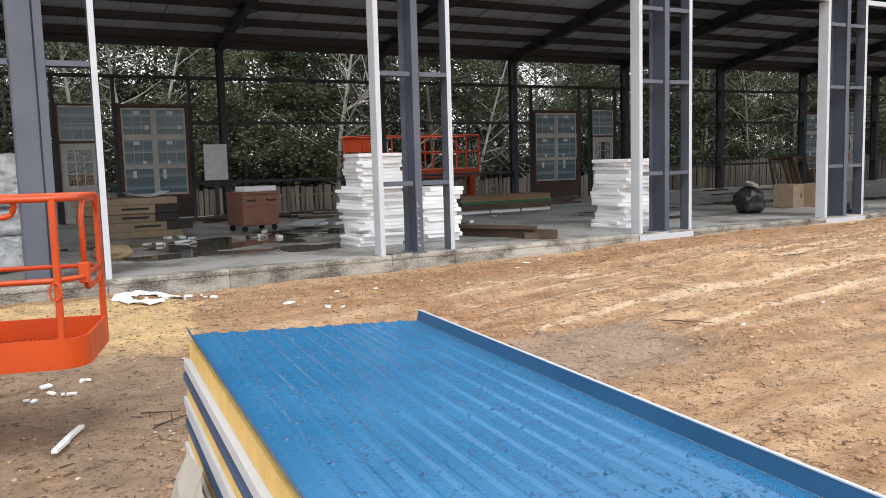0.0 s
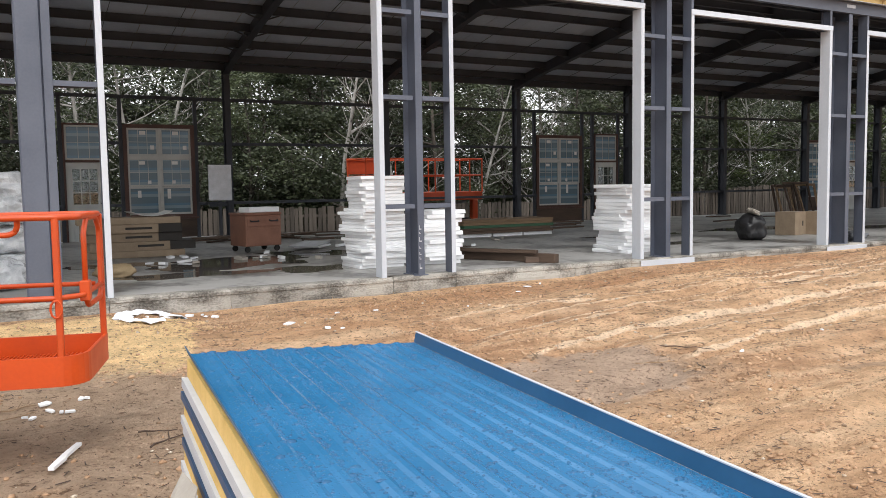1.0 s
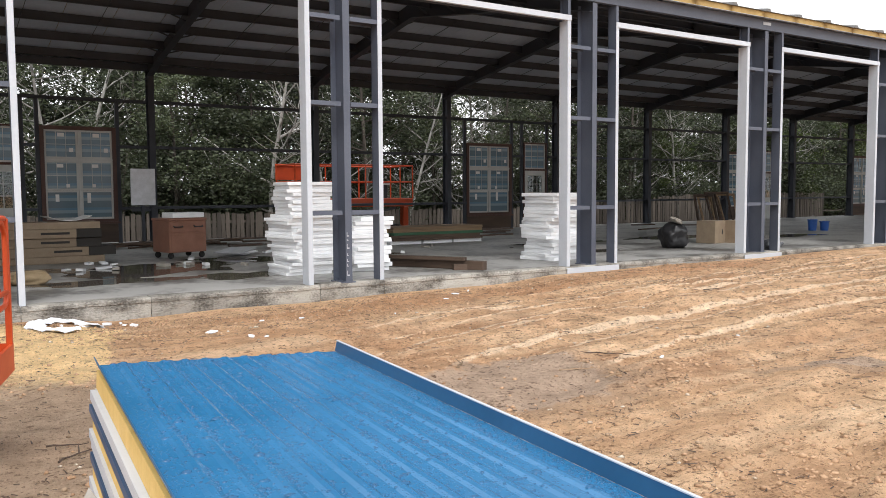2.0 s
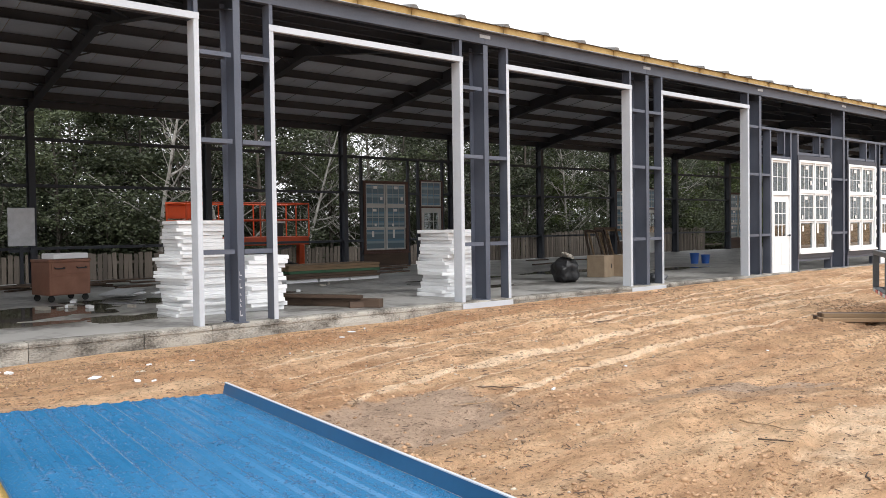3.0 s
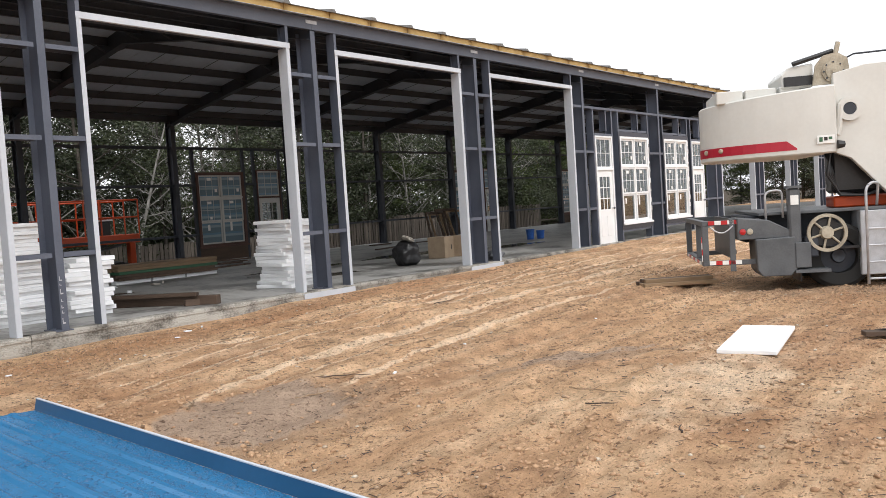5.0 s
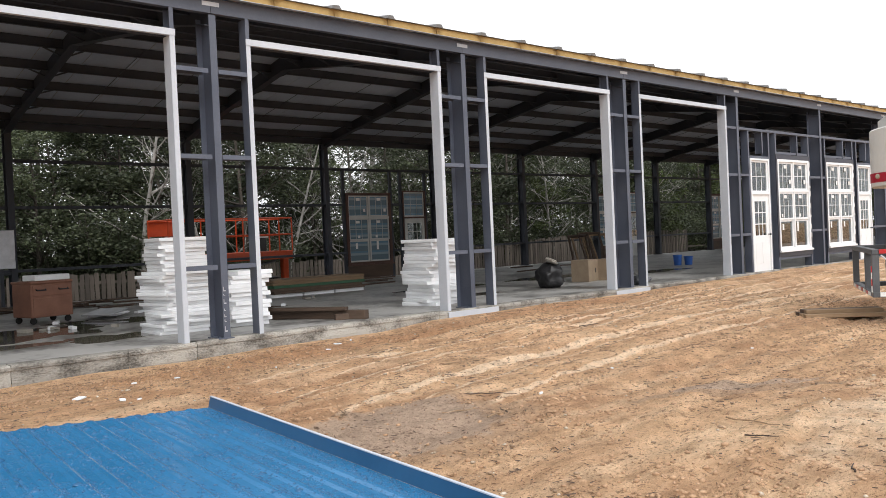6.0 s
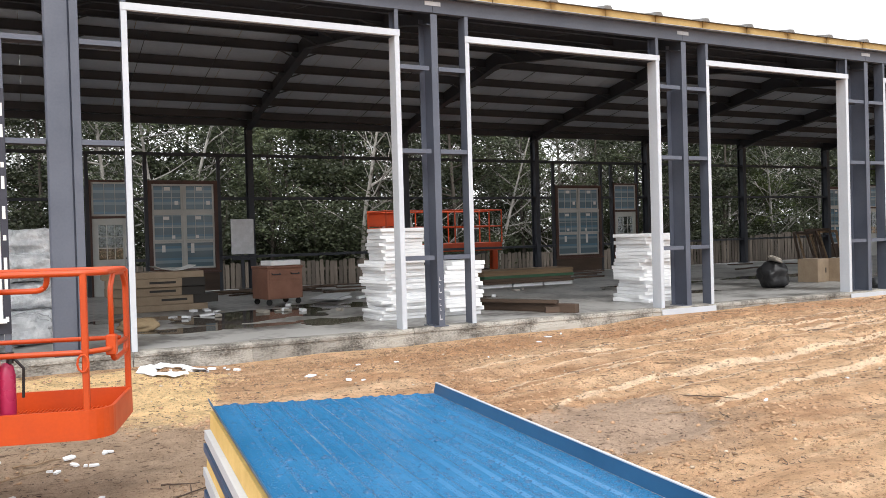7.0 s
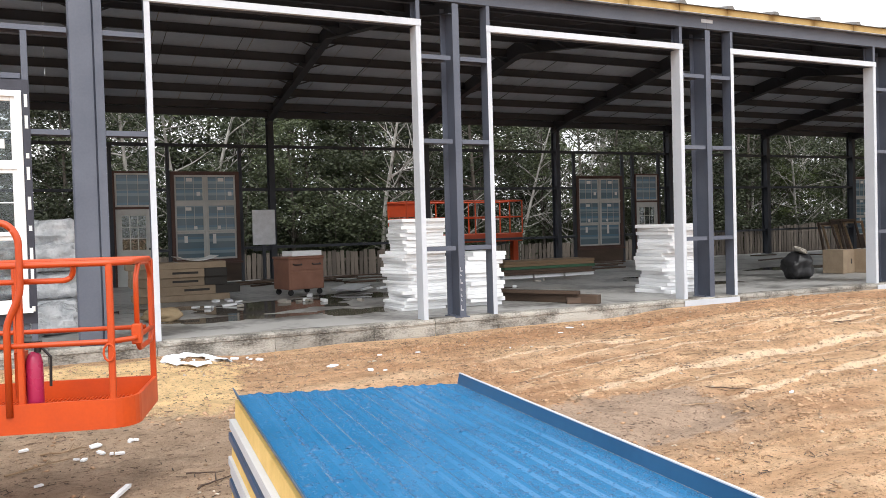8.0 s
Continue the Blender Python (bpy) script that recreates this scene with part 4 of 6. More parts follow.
def make_tree(seed, height, label, bark, leaf, per, low=0.12, reach=0.32, straight=0.06):
    rnd, rs = random.Random(seed), np.random.RandomState(seed)
    s, tips = Shape(), []
    pts, q, d = [], Vector((0, 0, -0.3)), Vector((0, 0, 1))
    n = 9
    for i in range(n + 1):
        pts.append(q.copy())
        d = (d + Vector((rnd.uniform(-1, 1), rnd.uniform(-1, 1), 0)) * straight).normalized()
        q = q + d * height / n
    r = height * 0.0125
    s.tube(pts, r, 8, r * 0.25)
    for i in range(18):
        f = low + (0.97 - low) * (i + rnd.random()) / 18
        b = pts[min(n - 1, int(f * n))].lerp(pts[min(n, int(f * n) + 1)], f * n - int(f * n))
        a = rnd.uniform(0, 6.28)
        limb(s, b, (math.cos(a), math.sin(a), rnd.uniform(0.15, 0.9)), height * reach * (1.1 - 0.7 * f) * rnd.uniform(0.7, 1.2), r * 0.42 * (1.1 - 0.7 * f), 1, tips, rnd, 0.35, 5)
    t = thing("tree", label, "tree", group="woods behind the building")
    part("trunk", s, bark, t, smooth=True)
    if per:
        rnd.shuffle(tips)
        part("crown", leaves(tips[:int(len(tips) * 0.62)], int(per * 1.5 + 0.5), 0.27, 0.072, rs, leaf, "crown"), leaf, t)
    return t


TREES = [
    make_tree(11, 8.6, "leafy dark green tree behind the rear wall", BARK, LEAF, 26),
    make_tree(12, 9.4, "tall dark green tree with an uneven crown", BARK, LEAF, 24, low=0.2),
    make_tree(13, 7.4, "dense low-branched dark green tree", BARK, LEAF, 32, low=0.06, reach=0.4),
    make_tree(14, 9.0, "pale-barked tree with thin green foliage", PALE_BARK, LEAF, 8, low=0.3),
    make_tree(15, 8.0, "nearly bare tree with pale crooked limbs", PALE_BARK, LEAF, 1, low=0.16, reach=0.36, straight=0.07),
    make_tree(16, 7.0, "yellow-green leafy tree behind the fence", BARK, LEAF_BRIGHT, 26, low=0.08, reach=0.38),
]


def make_shrub(seed, h, w, leaf, label):
    rs, rnd = np.random.RandomState(seed), random.Random(seed)
    s, tips = Shape(), []
    for i in range(9):
        a = rnd.uniform(0, 6.28)
        limb(s, (0, 0, -0.1), (math.cos(a) * 0.6, math.sin(a) * 0.6, 1), h * rnd.uniform(0.7, 1.1), 0.022, 1, tips, rnd, 0.5, 5)
    t = thing("shrub", label, "shrub", group="undergrowth behind the fence")
    part("stem", s, BARK, t, smooth=True)
    part("foliage", leaves(tips, 22, w, 0.065, rs, leaf, "foliage"), leaf, t)
    return t


SHRUBS = [make_shrub(31, 2.8, 0.3, LEAF, "dark green undergrowth shrub"), make_shrub(32, 3.6, 0.36, LEAF, "tall dark green undergrowth shrub"),
          make_shrub(33, 1.8, 0.25, LEAF_BRIGHT, "low yellow-green undergrowth shrub")]


def plant():
    used = {i: False for i in range(20)}
    r = random.Random(99)
    spots = []
    for row, (y, step) in enumerate(((20.5, 2.6), (24.5, 2.6), (29.5, 3.0), (36.0, 3.4))):
        x = -24.0 - row * 3 + r.uniform(0, 2)
        while x < 78 + row * 6:
            spots.append((x + r.uniform(-0.8, 0.8), y + r.uniform(-1.4, 1.4), row))
            x += step * r.uniform(0.75, 1.3)
    for i in range(30):
        spots.append((r.uniform(70, 100), r.uniform(-2, 22), 1))
    bare = ((6.9, 1.1), (9.6, 0.95), (13.4, 0.9), (15.9, 0.8), (19.6, 0.85), (23.0, 0.9), (26.4, 1.0), (30.6, 0.95))
    spots += [(x, 19.3 + 0.3 * (i % 3), 7) for i, (x, h) in enumerate(bare)]
    for x, y, row in spots:
        if row == 7:
            m = pose(x, y, -0.85, 0, 0, r.uniform(0, 360))
            t = copy_thing(TREES[4], m)
            t.matrix_world = m @ Matrix.Scale(dict(bare)[x], 4)
            continue
        pick = r.choices(range(6), (3, 3, 3.5, 3.2, 2.6 if row < 2 else 0.6, 0.6 if x < 22 else 5))[0]
        sc = r.uniform(0.85, 1.12) * (1 + 0.16 * row)
        m = pose(x, y, -0.85, 0, 0, r.uniform(0, 360))
        src = TREES[pick]
        t = src if not used[pick] else copy_thing(src, m)
        used[pick] = True
        t.matrix_world = m @ Matrix.Scale(sc, 4)
    done = set()
    x = -22.0
    while x < 70:
        i = r.choices(range(3), (3, 3, 1 if x < 24 else 4))[0]
        m = pose(x, 19.6 + r.uniform(-0.4, 5.5), -0.85, 0, 0, r.uniform(0, 360))
        t = SHRUBS[i] if i not in done else copy_thing(SHRUBS[i], m)
        done.add(i)
        t.matrix_world = m @ Matrix.Scale(r.uniform(0.8, 1.25), 4)
        x += r.uniform(0.7, 1.3)


plant()


def make_fence():
    f = thing("fence", "weathered grey-brown board fence behind the building", "fence", y=18.2)
    r = random.Random(4)
    slats = [box(-0.07, 0.07, 0, 0.02, 0, 1.45 + 0.03 * i).mesh("slat", FENCE) for i in range(3)]
    rails = Shape()
    x = -16.0
    while x < 42:
        top = float(np.interp(x, [-16, 18, 30, 42], [0.62, 0.58, 1.1, 1.15]))
        ob = part("slat", slats[r.randrange(3)], FENCE, f)
        ob.matrix_basis = pose(x, r.uniform(-0.01, 0.01), top - 1.47, 0, r.uniform(-1.2, 1.2), 0)
        x += 0.175 + (0.02 if r.random() < 0.1 else 0)
    for x0 in np.arange(-16, 42, 2.4):
        top = float(np.interp(x0 + 1.2, [-16, 18, 30, 42], [0.62, 0.58, 1.1, 1.15]))
        for dz in (-0.3, -1.1):
            part("rail", box(x0, x0 + 2.39, 0.022, 0.06, top + dz - 0.045, top + dz + 0.045), FENCE, f)


make_fence()


# ---- panel stack in the foreground ----
def panel_stack():
    t = thing("panel_stack", "stack of insulated wall panels, wet blue top, yellow foam edges", "panel stack", group="")
    t.matrix_world = pose(-4.035, -6.45, 0.476, 0, 2.45, -4.9)
    W, L = 1.27, 6.3
    n, prof = 11, []
    prof += [(0.013, 0.0)]
    for i in range(n):
        c = 0.07 + (W - 0.14) * (i + 0.5) / n
        prof += [(c - 0.027, 0.0), (c - 0.010, 0.0065), (c + 0.010, 0.0065), (c + 0.027, 0.0)]
    prof += [(W - 0.014, 0.0)]

    def folded(line, thick):
        """A sheet along the stack with the given section."""
        q = Shape()
        for (a0, a1), (b0, b1) in zip(line[:-1], line[1:]):
            q.add([(a0, -L, a1), (b0, -L, b1), (b0 + thick[0], -L, b1 - thick[1]), (a0 + thick[0], -L, a1 - thick[1]), (a0, 0.0, a1), (b0, 0.0, b1), (b0 + thick[0], 0.0, b1 - thick[1]), (a0 + thick[0], 0.0, a1 - thick[1])],
                  [(4, 5, 1, 0), (7, 3, 2, 6), (0, 1, 2, 3), (4, 7, 6, 5), (0, 3, 7, 4), (1, 5, 6, 2)])
        return q

    part("top_sheet", folded(prof, (0.0, 0.004)).mesh("top_sheet", BLUE, weld=True), BLUE, t, "wet ribbed blue sheet")
    # Lips of the same sheet, coloured darker where they turn from the sky.
    part("edge_fold", folded([(W - 0.0145, 0.001), (W - 0.004, 0.058)], (0.006, 0.0)), BLUE_FOLD, t, "upturned blue sheet edge with shade in its colour")
    part("edge_fold", folded([(-0.004, 0.042), (0.0135, 0.001)], (-0.006, 0.0)), BLUE_FOLD, t, "upturned blue sheet edge with shade in its colour")
    part("sheet_edge", box(W - 0.007, W + 0.006, -L, 0.0, 0.0585, 0.063), WHITE_TRIM, t, "bare white sheet edge")
    part("foam_core", box(0.004, W - 0.01, -L + 0.005, -0.012, -0.112, -0.0215), YELLOW_FOAM, t, "yellow foam core")
    z = -0.114
    for i in range(6):
        off = (-0.026, -0.016, -0.02, -0.014, -0.022, -0.018)[i]
        l0 = (-0.03, -0.015, -0.04, -0.02, -0.03, -0.02)[i]
        if i % 2 == 0:
            part("face_sheet", box(off, W + off, -L, l0, z - 0.046, z), WHITE_TRIM, t, "white face sheet")
            part("foam_core", box(off + 0.012, W + off - 0.01, -L, l0 - 0.01, z - 0.068, z - 0.0465), YELLOW_FOAM, t)
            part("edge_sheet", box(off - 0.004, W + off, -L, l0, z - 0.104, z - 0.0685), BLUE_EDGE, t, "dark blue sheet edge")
            z += 0.026
        else:
            part("foam_core", box(off + 0.004, W + off - 0.006, -L, l0 - 0.008, z - 0.090, z - 0.001), YELLOW_FOAM, t)
            part("face_sheet", box(off - 0.012, W + off, -L, l0, z - 0.130, z - 0.0905), WHITE_TRIM, t, "white face sheet")
        z -= 0.131
    for y in (-0.6, -2.2, -3.8, -5.4):
        part("bearer", box(-0.05, W + 0.02, y - 0.06, y + 0.06, z - 0.13, z - 0.001), DARK_WOOD, t, "timber bearer")
    # drops of water standing on the sheet, small ones in rows along the ribs, large ones anywhere
    r = random.Random(3)
    drops = Shape()
    spread = []
    for i in range(5200):
        y = -3.9 * r.random() ** 1.5 - 0.01
        c = 0.07 + (W - 0.14) * (r.randrange(n) + 0.5) / n
        x = c + (0.031 + r.gauss(0, 0.004) if r.random() < 0.45 else r.uniform(-0.052, 0.052))
        if lattice(np.array([x * 6]), np.array([y * 2.2]), 61)[0] > r.uniform(-0.5, 0.25):
            a = r.uniform(0.004, 0.0085)
            spread.append((x, y, a, a * r.uniform(0.5, 0.9)))
    for i in range(1500):
        a = r.uniform(0.003, 0.006)
        spread.append((W - 0.02 - abs(r.gauss(0, 0.05)), -3.9 * r.random() - 0.01, a, a * 0.8))
    for i in range(210):
        a = r.uniform(0.011, 0.021)
        spread.append((r.uniform(0.05, W - 0.07), -3.9 * r.random() ** 1.2, a, a * r.uniform(0.4, 0.7)))
    for x, y, a, b in spread:
        q = ((x - 0.07) / (W - 0.14) * n) % 1 * (W - 0.14) / n - (W - 0.14) / n / 2
        z = 0.0065 * min(1.0, max(0.0, (0.027 - abs(q)) / 0.017)) if 0.07 < x < W - 0.07 else 0.0
        vs = [(x + a * f * math.cos(k * 1.047), y + b * f * math.sin(k * 1.047), z + h * b) for f, h in ((1.0, 0.0), (0.8, 0.42), (0.4, 0.65)) for k in range(6)]
        drops.add(vs, [tuple(range(12, 18))] + [(m * 6 + k, m * 6 + (k + 1) % 6, m * 6 + 6 + (k + 1) % 6, m * 6 + 6 + k) for m in (0, 1) for k in range(6)])
    tagged(part("water_drop", drops, DROP, t, "standing rain drops", smooth=True), kind="stuff")


panel_stack()

wrap = Shape()
wr = random.Random(8)
gridp = [[(-0.02 - 0.30 * (i / 5) + wr.uniform(-0.02, 0.02), -0.12 * j + wr.uniform(-0.03, 0.03), 0.42 * (1 - i / 5) ** 1.3 + wr.uniform(-0.015, 0.02)) for j in range(6)] for i in range(6)]
wv = [q for row in gridp for q in row]
wrap.add(wv + [(x, y, z - 0.006) for x, y, z in wv], [(i * 6 + j, i * 6 + j + 1, i * 6 + j + 7, i * 6 + j + 6) for i in range(5) for j in range(5)] + [(36 + i * 6 + j, 36 + i * 6 + j + 6, 36 + i * 6 + j + 7, 36 + i * 6 + j + 1) for i in range(5) for j in range(5)])
solid("wrapping_paper", wrap, KRAFT, "crumpled grey-tan wrapping paper leaning on the panels", "paper", pose(-4.15, -7.05, gz(-4.3, -7.3), 0, 0, -4.9))


# ---- boom lift basket ----
def hoop(pts, r=0.021):
    return Shape().tube(pts, r, 8)


def rounded(pts, rad=0.06, n=4):
    """A path with its inner corners rounded."""
    pts = [Vector(p) for p in pts]
    out = [pts[0]]
    for a, b, c in zip(pts, pts[1:], pts[2:]):
        p, q = b + (a - b).normalized() * rad, b + (c - b).normalized() * rad
        for i in range(n + 1):
            t = i / n
            out.append(p.lerp(b, t).lerp(b.lerp(q, t), t))
    return out + [pts[-1]]


def basket():
    t = thing("boom_lift", "orange boom lift work basket held just above the ground", "boom lift")
    t.matrix_world = pose(-4.455, -5.74, 0.22, 0, 0, -15)
    X0, D, H, toe = -2.3, 0.78, 0.955, 0.17
    c = 0.16
    outline = [(X0, 0.0)] + arc((-c, c), c, -90, 0, 6, lambda u, v: (u, v)) + [(0.0, D - 0.02), (-0.02, D), (X0, D)]
    inner = [(X0 + 0.02, 0.02)] + arc((-c, c), c - 0.02, -90, 0, 6, lambda u, v: (u, v)) + [(-0.02, D - 0.04), (-0.04, D - 0.02), (X0 + 0.02, D - 0.02)]
    s = Shape()
    n = len(outline)
    vs = [(x, y, 0.0) for x, y in outline] + [(x, y, toe) for x, y in outline] + [(x, y, toe) for x, y in inner] + [(x, y, 0.03) for x, y in inner]
    fs = []
    for i in range(n):
        j = (i + 1) % n
        fs += [(i, j, n + j, n + i), (n + i, n + j, 2 * n + j, 2 * n + i), (2 * n + i, 2 * n + j, 3 * n + j, 3 * n + i)]
    fs += [tuple(range(n))[::-1], tuple(range(3 * n, 4 * n))]
    s.add(vs, fs)
    part("floor_pan", s, ORANGE, t)
    g = Shape()
    for i in range(90):
        x = X0 + 0.05 + i * 0.024
        g.box(x, x + 0.006, 0.05, D - 0.06, 0.034, 0.062)
    for i in range(int((D - 0.12) / 0.046) + 1):
        g.box(X0 + 0.05, -0.06, 0.06 + i * 0.046, 0.066 + i * 0.046, 0.034, 0.058)
    part("floor_grating", g, ORANGE, t, "orange steel floor grating")
    rails = [
        ("top_rail", [(X0, 0.02, H), (-0.12, 0.02, H), (-0.02, 0.10, H), (-0.02, D - 0.05, H), (-0.05, D - 0.02, H), (X0, D - 0.02, H)], 0.018),
        ("mid_rail", [(X0, 0.02, 0.50), (-0.14, 0.02, 0.50), (-0.02, 0.14, 0.50), (-0.02, D - 0.03, 0.50)], 0.016),
        ("mid_rail", [(X0, D - 0.02, 0.50), (-0.06, D - 0.02, 0.50)], 0.015),
        ("grab_rail", [(X0, 0.07, 0.86), (-0.36, 0.07, 0.86), (-0.33, 0.07, 0.90), (-0.33, 0.05, 0.945)], 0.016),
        ("gate_hoop", [(-0.02, 0.22, 0.47), (-0.02, 0.22, 0.86), (-0.02, 0.32, 0.94), (-0.02, D - 0.16, 0.94), (-0.02, D - 0.06, 0.86), (-0.02, D - 0.06, 0.47), (-0.02, D - 0.12, 0.42), (-0.02, 0.28, 0.42), (-0.02, 0.22, 0.47)], 0.016),
    ]
    for nm, pts, r in rails:
        part(nm, hoop(rounded(pts, 0.035), r), ORANGE, t, smooth=True)
    for x, y in ((-0.13, 0.025), (-0.02, D - 0.03), (-0.62, 0.03), (-0.86, D - 0.02), (-1.45, 0.025), (-1.7, D - 0.02), (X0 + 0.03, 0.03), (X0 + 0.03, D - 0.03)):
        part("post", box(x - 0.018, x + 0.018, y - 0.018, y + 0.018, 0.03, H), ORANGE, t, bevel=0.006)
    part("post", hoop(rounded([(-0.68, 0.0, 0.10), (-0.68, 0.0, 0.62), (-0.60, 0.0, 0.80), (-0.60, 0.0, 1.12), (-0.66, 0.0, 1.20), (-0.80, 0.0, 1.20)], 0.05), 0.02), ORANGE, t, smooth=True)
    part("latch_box", box(-0.045, 0.012, 0.16, 0.23, 0.46, 0.58), ORANGE, t, bevel=0.006)
    part("tie_ring", Shape().tube([(-0.14 + 0.03 * math.cos(a), 0.0, 0.44 + 0.05 * math.sin(a)) for a in np.linspace(0, 5.8, 10)], 0.007, 6, closed=True), ORANGE, t)
    e = Shape().lathe([(0.0, 0.0), (0.042, 0.0), (0.047, 0.02), (0.047, 0.32), (0.036, 0.37), (0.02, 0.39), (0.0, 0.39)], lambda p, q, h: (-0.57 + p, 0.10 + q, 0.064 + h), 16)
    ext = part("fire_extinguisher", e, MAGENTA, t, "magenta-red fire extinguisher", smooth=True)
    k = Shape()
    k.tube([(-0.55, 0.10, 0.45), (-0.55, 0.10, 0.50)], 0.02, 8)
    k.box(-0.63, -0.53, 0.085, 0.115, 0.50, 0.515)
    k.tube([(-0.53, 0.10, 0.48), (-0.48, 0.10, 0.42), (-0.485, 0.10, 0.25)], 0.009, 6)
    part("valve", k, BLACK, ext, "black valve and hose")
    part("bracket", box(-0.66, -0.615, 0.05, 0.15, 0.20, 0.46), ORANGE, t)
    # arm and carrier that hold the basket
    z0 = gz(-10, -4) - 0.20
    part("jib_arm", Shape().tube([(X0, 0.6, 0.25), (X0 - 0.5, 0.6, 0.25), (X0 - 1.4, 0.6, 0.75)], 0.09, 8), ORANGE, t)
    part("boom", box(X0 - 4.6, X0 - 1.25, 0.48, 0.72, 0.66, 0.92), CREAM, t, bevel=0.01)
    part("chassis", box(X0 - 5.6, X0 - 3.4, -0.2, 1.4, z0 + 0.35, 0.62), ORANGE, t, bevel=0.03)
    for x in (X0 - 5.2, X0 - 3.8):
        for y in (-0.35, 1.25):
            w = Shape().lathe([(0.2, 0.0), (0.38, 0.0), (0.42, 0.04), (0.42, 0.26), (0.38, 0.30), (0.2, 0.30)], lambda p, q, h: (x + p, y + h, z0 + 0.42 + q), 24)
            part("wheel", w, RUBBER, t)


basket()


# ---- crane truck ----
def crane():
    t = thing("crane_truck", "cream and grey truck crane with a red stripe on its counterweight", "crane truck")
    t.matrix_world = pose(8.45, -6.2, 0.0, 0, 0, -62)
    G = -0.36
    part("chassis", box(0.35, 9.4, 0.55, 1.95, 0.42, 0.86), DARK_STEEL, t, bevel=0.02)
    part("deck", box(0.5, 9.4, 0.12, 2.45, 0.862, 0.915), GREY_PAINT, t, bevel=0.01)
    # rear cage
    bars = []
    for z in (0.14, 0.79):
        bars.append((-0.40, -0.30, 0.0, 2.45, z - 0.04, z + 0.04))
        for v in (0.0, 2.39):
            bars.append((-0.299, 0.5, v, v + 0.08, z - 0.04, z + 0.04))
    for v in (0.0, 0.8, 2.39):
        bars.append((-0.399, -0.301, v + 0.001, v + 0.079, 0.181, 0.749))
    bars.append((0.02, 0.11, -0.012, -0.001, 0.0, 0.85))
    for q in bars:
        part("cage_bar", box(*q), GREY_PAINT, t, bevel=0.006)
    part("rear_plate", box(0.10, 0.14, 0.2, 2.3, 0.18, 0.84), GREY_PAINT, t)
    for i, z in enumerate((0.80, 0.15)):
        for j in range(5):
            u = -0.30 + j * 0.10
            part("reflector_strip", box(u, u + 0.098, -0.012, -0.004, z - 0.035, z + 0.03), RED_LAMP if (j % 2 == i) else STICKER, t)
    for j in range(4):
        part("reflector_strip", box(-0.412, -0.402, 0.01, 0.05, 0.18 + j * 0.10, 0.278 + j * 0.10), RED_LAMP if j % 2 else STICKER, t)
    for j in range(7):
        part("reflector_strip", box(-0.412, -0.402, 0.2 + j * 0.3, 0.44 + j * 0.3, 0.115, 0.165), RED_LAMP if j % 2 else STICKER, t)
    ch = Shape().tube([(-0.28 + 0.36 * i / 10, -0.03, 0.74 - 0.11 * math.sin(math.pi * i / 10)) for i in range(11)], 0.012, 6)
    part("chain", ch, GALV, t, "sagging grey chain")
    # outrigger
    s = Shape()
    s.prism([(0.14, 0.86), (0.62, 0.80), (0.95, 0.62), (0.95, 0.50), (0.14, 0.50)], lambda u, z, q: (u, q, z), -0.06, 0.55)
    part("outrigger_arm", s, GREY_PAINT, t, bevel=0.015)
    s = Shape()
    s.prism([(0.40, 0.50), (1.00, 0.52), (1.02, 0.0), (0.92, -0.10), (0.50, -0.10), (0.42, 0.0)], lambda u, z, q: (u, q, z), -0.12, 0.5)
    part("outrigger_box", s, GREY_PAINT, t, bevel=0.015)
    p = part("outrigger_jack", box(0.92, 1.10, -0.10, 0.08, 0.35, 1.28), GREY_PAINT, t, bevel=0.03)
    part("cap", box(0.90, 1.12, -0.12, 0.10, 1.281, 1.32), GREY_PAINT, p)
    part("label", box(0.95, 1.07, -0.108, -0.102, 1.02, 1.17), STICKER, p)
    part("foot_bracket", box(0.99, 1.22, -0.14, 0.3, 0.02, 0.42), GREY_PAINT, t, bevel=0.01)
    part("step_plate", box(0.98, 1.5, -0.16, 0.2, -0.06, -0.01), GREY_PAINT, t)
    part("valve_block", box(1.15, 1.35, -0.08, 0.15, 0.18, 0.5), DARK_STEEL, t, bevel=0.02)
    part("handle_hoop", Shape().tube(rounded([(0.60, 0.05, 0.80), (0.60, 0.05, 1.25), (0.86, 0.05, 1.27), (0.86, 0.05, 0.82)], 0.10, 6), 0.018, 8), GALV, t, smooth=True)
    for u, m in ((0.22, RED_LAMP), (0.33, CREAM_OLD)):
        part("tail_lamp", Shape().lathe([(0.0, 0.0), (0.05, 0.0), (0.045, 0.02), (0.0, 0.03)], lambda p, q, h: (u + p, -0.062 - h, 0.63 + q), 16), m, t)
    # hose reel
    r = Shape()
    cu, cz, R = 1.48, 0.55, 0.30
    r.lathe([(R, 0.0), (R, 0.05), (R - 0.05, 0.05), (R - 0.05, 0.0)], lambda p, q, h: (cu + p, -0.05 - h, cz + q), 32)
    r.lathe([(0.0, 0.0), (0.11, 0.0), (0.09, 0.07), (0.0, 0.07)], lambda p, q, h: (cu + p, -0.05 - h, cz + q), 16)
    reel = part("hose_reel", r, CREAM_OLD, t, "aged cream spoked hose reel")
    for k in range(6):
        a = k * math.pi / 3 + 0.3
        r = Shape().tube([(cu + 0.08 * math.cos(a), -0.075, cz + 0.08 * math.sin(a)), (cu + (R - 0.03) * math.cos(a), -0.075, cz + (R - 0.03) * math.sin(a))], 0.018, 6)
        part("spoke", r, CREAM_OLD, reel)
